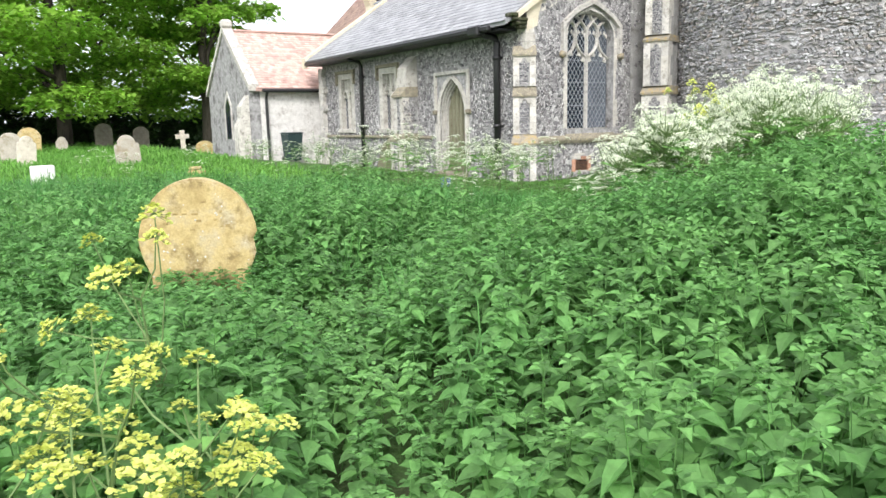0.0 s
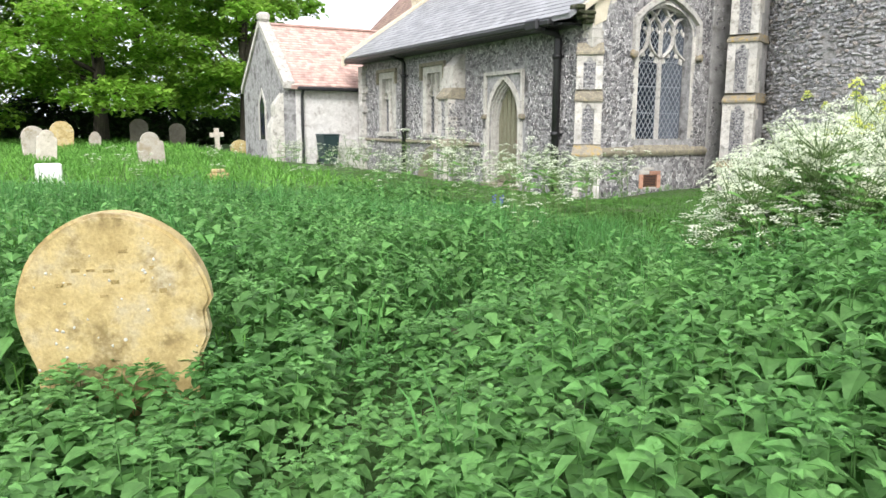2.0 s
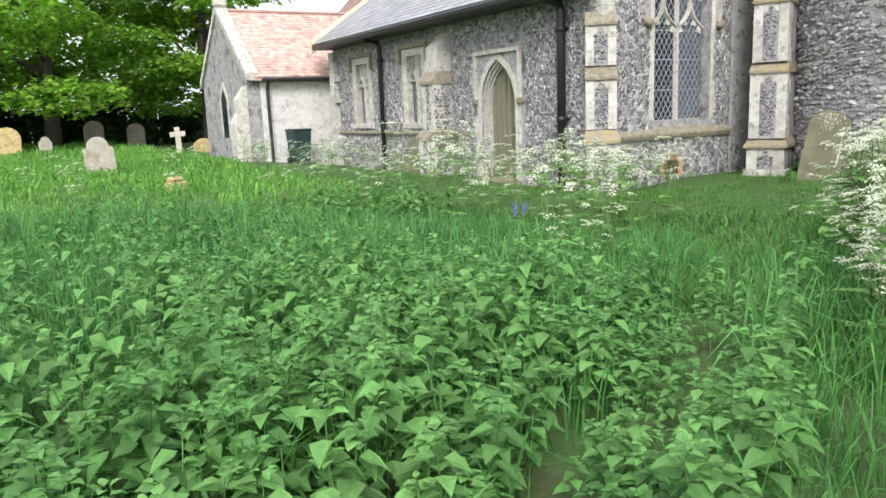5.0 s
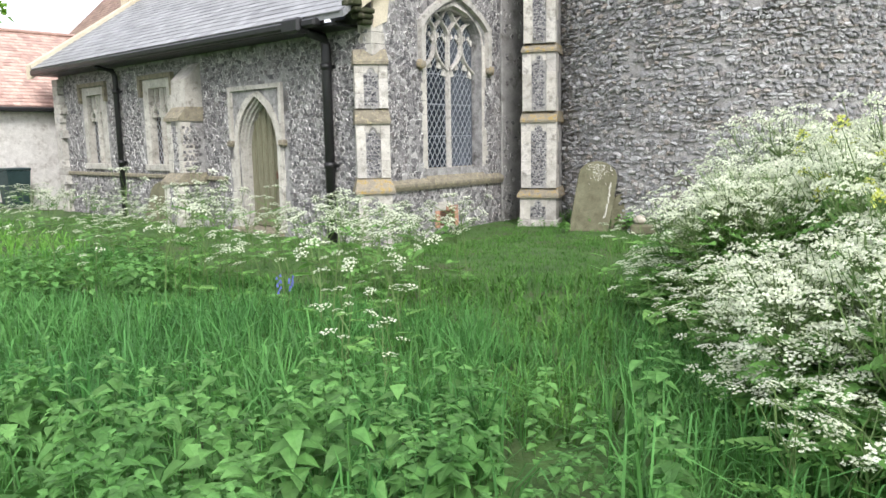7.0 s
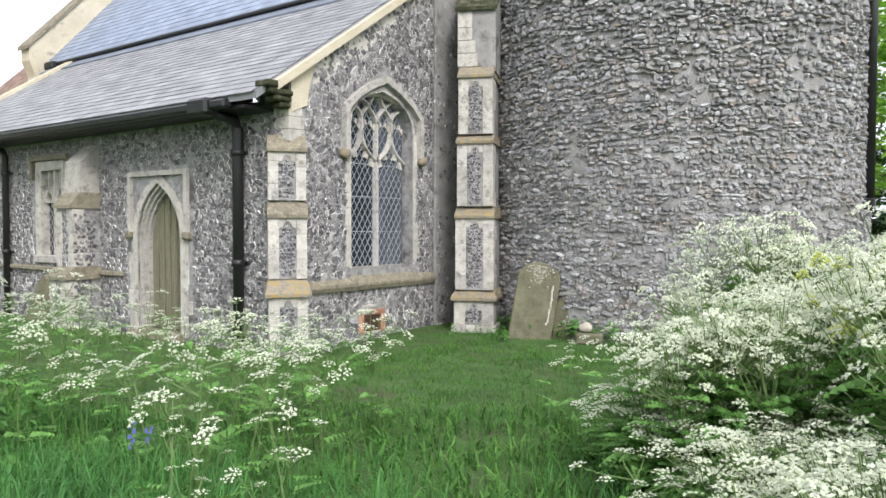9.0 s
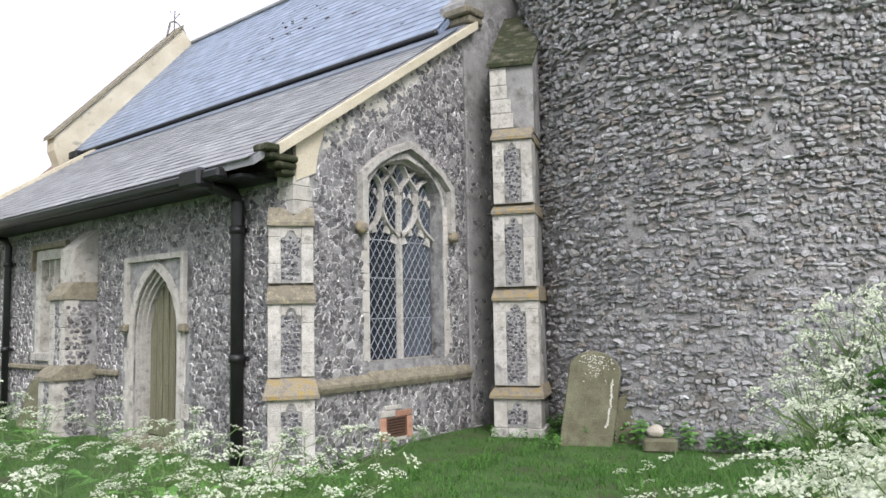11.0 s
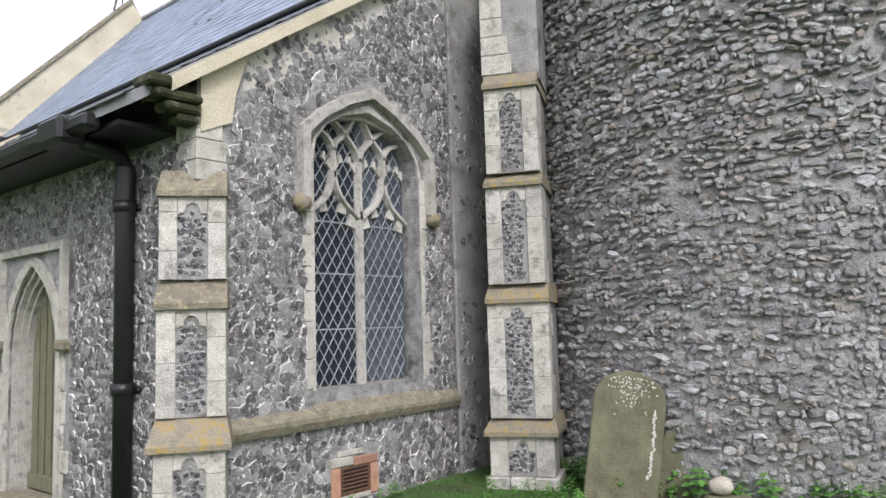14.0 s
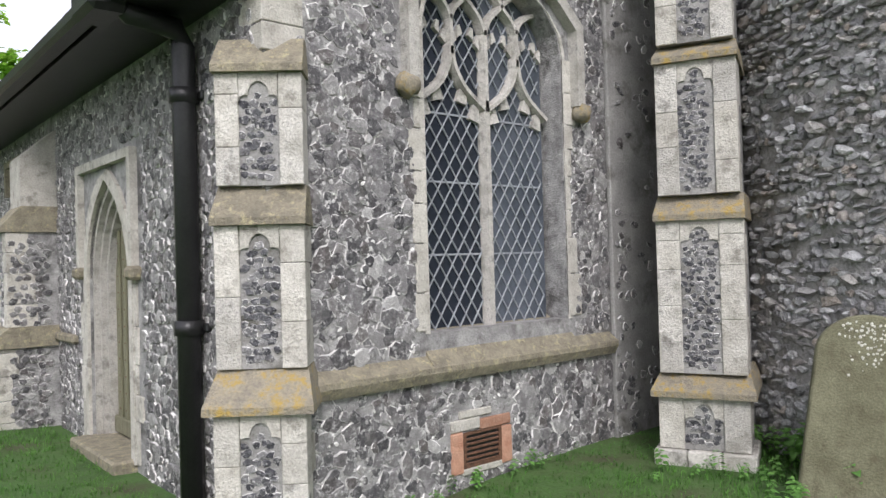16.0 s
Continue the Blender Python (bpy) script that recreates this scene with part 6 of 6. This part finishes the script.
def scatter_flints(u0, u1, z0, z1, step, keep, seed):
    r = np.random.default_rng(seed)
    rows = int((z1 - z0) / (step * 0.86))
    for i in range(rows):
        for j in range(int((u1 - u0) / step)):
            u = u0 + (j + (0.5 if i % 2 else 0)) * step + r.normal() * step * 0.17
            z = z0 + i * step * 0.86 + r.normal() * step * 0.15
            if keep(u, z):
                yield u, z, r


def end_keep(u, z):
    if z > top_z(u) - 0.14 or 0.85 < z < 1.07 or u > 14.14:
        return False
    if u < 11.02 and z < 3.1 or u < 11.2 and z > 3.1:
        return False
    if z > 3.4 and u < 11.16 + (z - 3.4) * 0.5 and z < 4.0:
        return False
    w = abs(u - WIN)
    if 0.95 < z < 3.6 and w < 0.86:
        return False
    if z >= 3.6 and w < 0.98 and z < 4.42 - 0.78 * w:
        return False
    if 2.8 < z < 3.7 and w < 1.0:
        return False
    return not (12.23 < u < 12.9 and 0.12 < z < 0.64)


def in_pale_band(u, z):
    """The strip of fresh mortar under the gable's coping, where the flints stand farther apart."""
    return u > 11.3 and z > top_z(u) - 0.54 + 0.12 * (u - 11.5)


def side_keep(y, z):
    if z > 3.42 or 0.95 < z < 1.06 and y > DOOR_Y + 1.0 or y < 14.1:
        return False
    if abs(y - DOOR_Y) < 0.93 and z < 2.85:
        return False
    for c, h in SIDE_WINDOWS:
        if abs(y - c) < 0.76 and 1.08 < z < 3.24:
            return False
    return not (18.95 < y < 19.53) and y < SIDE_END - 0.3


def build_wall_flints():
    up_u, out_n = np.array([1.0, 0, 0]), np.array([0, -1.0, 0])
    near, rest = [], []
    for u, z, r in scatter_flints(WX, 14.3, 0.0, 6.2, 0.092, end_keep, 91):
        if in_pale_band(u, z) and r.uniform() < 0.22:
            continue
        s = (0.052 if in_pale_band(u, z) else 0.066) * float(np.clip(math.exp(r.normal() * 0.32), 0.45, 1.6)) * 0.9
        m = flint_matrix((u, WY + 0.002, z), up_u, out_n, s * r.uniform(0.9, 1.3), s * r.uniform(0.75, 1.05), r.uniform(0.010, 0.024), r.uniform(-1.5, 1.5))
        (near if len(near) < 290 and u < 12.0 and 1.07 < z < 2.75 else rest).append((int(r.integers(16)), m))
    shapes = []
    for v, f, slot in KNAPPED:
        me = raw_mesh("flint", v.tolist(), f, "flint_piece")
        me.materials.append(MAT["cortex"])
        me.polygons.foreach_set("material_index", slot)
        shapes.append(me)
    for k, m in near:
        ob = new("flint", shapes[k])
        ob.parent = wall_end
        ob.matrix_basis = Matrix(m.tolist())
    tagged(part("flints", scatter_mesh("flints", KNAPPED, rest, "flint", second="cortex"), "flint", wall_end), kind="stuff")
    # between the rough flints, small chips pressed into the joints
    chips = []
    for u, z, r in scatter_flints(WX, 14.3, 0.0, 6.2, 0.06, end_keep, 92):
        if r.uniform() < 0.55 and not in_pale_band(u, z):
            chips.append((int(r.integers(16)), flint_matrix((u, WY + 0.002, z), up_u, out_n, 0.02 * r.uniform(0.6, 1.3), 0.016 * r.uniform(0.6, 1.2), 0.012, r.uniform(-3, 3))))
    tagged(part("flint_chips", scatter_mesh("flint_chips", KNAPPED, chips, "cortex", second="flint"), "cortex", wall_end), kind="stuff")
    strip = []
    for u, z, r in scatter_flints(14.2, 14.9, 0.0, 5.8, 0.105, lambda u, z: True, 94):
        if r.uniform() < 0.2 + 0.6 * noise.noise(Vector((u * 2, z * 1.1, 5))):
            strip.append((int(r.integers(16)), flint_matrix((u, WY - 0.05, z), up_u, out_n, 0.05 * r.uniform(0.6, 1.3), 0.042 * r.uniform(0.6, 1.2), r.uniform(0.006, 0.014), r.uniform(-1, 1))))
    tagged(part("flints", scatter_mesh("flints", KNAPPED, strip, "flint", second="cortex"), "flint", bpy.data.objects["pilaster_strip"]), kind="stuff")
    side = []
    for y, z, r in scatter_flints(WY, SIDE_END, -0.05, 3.5, 0.094, side_keep, 93):
        s = 0.064 * r.uniform(0.55, 1.2)
        side.append((int(r.integers(16)), flint_matrix((WX + 0.002, y, z), np.array([0, -1.0, 0]), np.array([-1.0, 0, 0]), s * r.uniform(0.9, 1.3), s * r.uniform(0.75, 1.05), r.uniform(0.012, 0.03), r.uniform(-0.7, 0.7))))
    tagged(part("flints", scatter_mesh("flints", KNAPPED, side, "flint", second="cortex"), "flint", wall_side), kind="stuff")
    # flushwork panels
    for b, m, pw, z0, z1 in PANELS:
        e, n = np.array(m.to_3x3().col[0]), -np.array(m.to_3x3().col[1])
        places = []

        def inside(u, z):
            if z > z1 - 0.02:
                return False
            lim = pw if z < z1 - pw * 1.0 else pw * (0.5 if z < z1 - pw * 0.4 else 0.25)
            return abs(u) < lim - 0.012

        for u, z, r in scatter_flints(-pw, pw, z0 + 0.03, z1, 0.056, inside, int(abs(z0) * 100) + 5):
            at = m @ Vector((u, 0.004, z))
            s = 0.031 * r.uniform(0.8, 1.15)
            places.append((int(r.integers(16)), flint_matrix(tuple(at), e, n, s * r.uniform(1.0, 1.35), s * 0.9, r.uniform(0.010, 0.018), r.uniform(-0.4, 0.4))))
        tagged(part("flushwork_flints", scatter_mesh("flushwork_flints", KNAPPED, places, "dark_flint", second="cortex"), "dark_flint", b), kind="stuff")
    # the small buttress on the side wall
    places = []
    for y, z, r in scatter_flints(19.14, 19.36, 0.0, 2.1, 0.08, lambda u, z: not 0.86 < z < 1.14, 95):
        xf = 10.22 if z < 0.9 else 10.36
        places.append((int(r.integers(16)), flint_matrix((xf, y, z), np.array([0, -1.0, 0]), np.array([-1.0, 0, 0]), 0.045, 0.038, 0.02, r.uniform(-0.5, 0.5))))
    for x, z, r in scatter_flints(10.42, WX, 0.0, 2.1, 0.09, lambda u, z: not 0.86 < z < 1.14, 96):
        places.append((int(r.integers(16)), flint_matrix((x, 18.98, z), up_u, out_n, 0.05, 0.042, 0.02, r.uniform(-0.5, 0.5))))
    tagged(part("flints", scatter_mesh("flints", KNAPPED, places, "flint", second="cortex"), "flint", bpy.data.objects["side_buttress"]), kind="stuff")


def build_tower_flints():
    r = np.random.default_rng(97)
    places = []
    z = 0.02
    while z < 8.2:
        step = r.uniform(0.05, 0.088)
        th = 2.15 + r.uniform(0, 0.05)
        while th < 4.75:
            w = float(np.clip(0.088 * math.exp(r.normal() * 0.42), 0.04, 0.24))
            th += w / TOWER_R
            zz = z + 0.02 * noise.noise(Vector((th * 5, z * 0.6, 1))) + r.normal() * 0.016
            rad = TOWER_R + 0.002
            u = np.array([math.sin(th), -math.cos(th), 0.0])
            n = np.array([math.cos(th), math.sin(th), 0.0])
            bare = noise.noise(Vector((th * 4, z * 1.3, 7)))
            if r.uniform() < 0.05 + max(0.0, bare) * 0.5:
                continue
            at = (TOWER_C[0] + rad * math.cos(th - w / 2 / TOWER_R), TOWER_C[1] + rad * math.sin(th - w / 2 / TOWER_R), zz)
            h = step * 0.56 * r.uniform(0.55, 1.25)
            m = flint_matrix(at, u, n, w * 0.53 * r.uniform(0.85, 1.1), h, r.uniform(0.02, 0.065), r.normal() * 0.15)
            places.append((int(r.integers(20)), m))
        z += step
    tagged(part("flints", scatter_mesh("flints", COBBLES, places, "cobble"), "cobble", tower), kind="stuff")


build_wall_flints()
build_tower_flints()
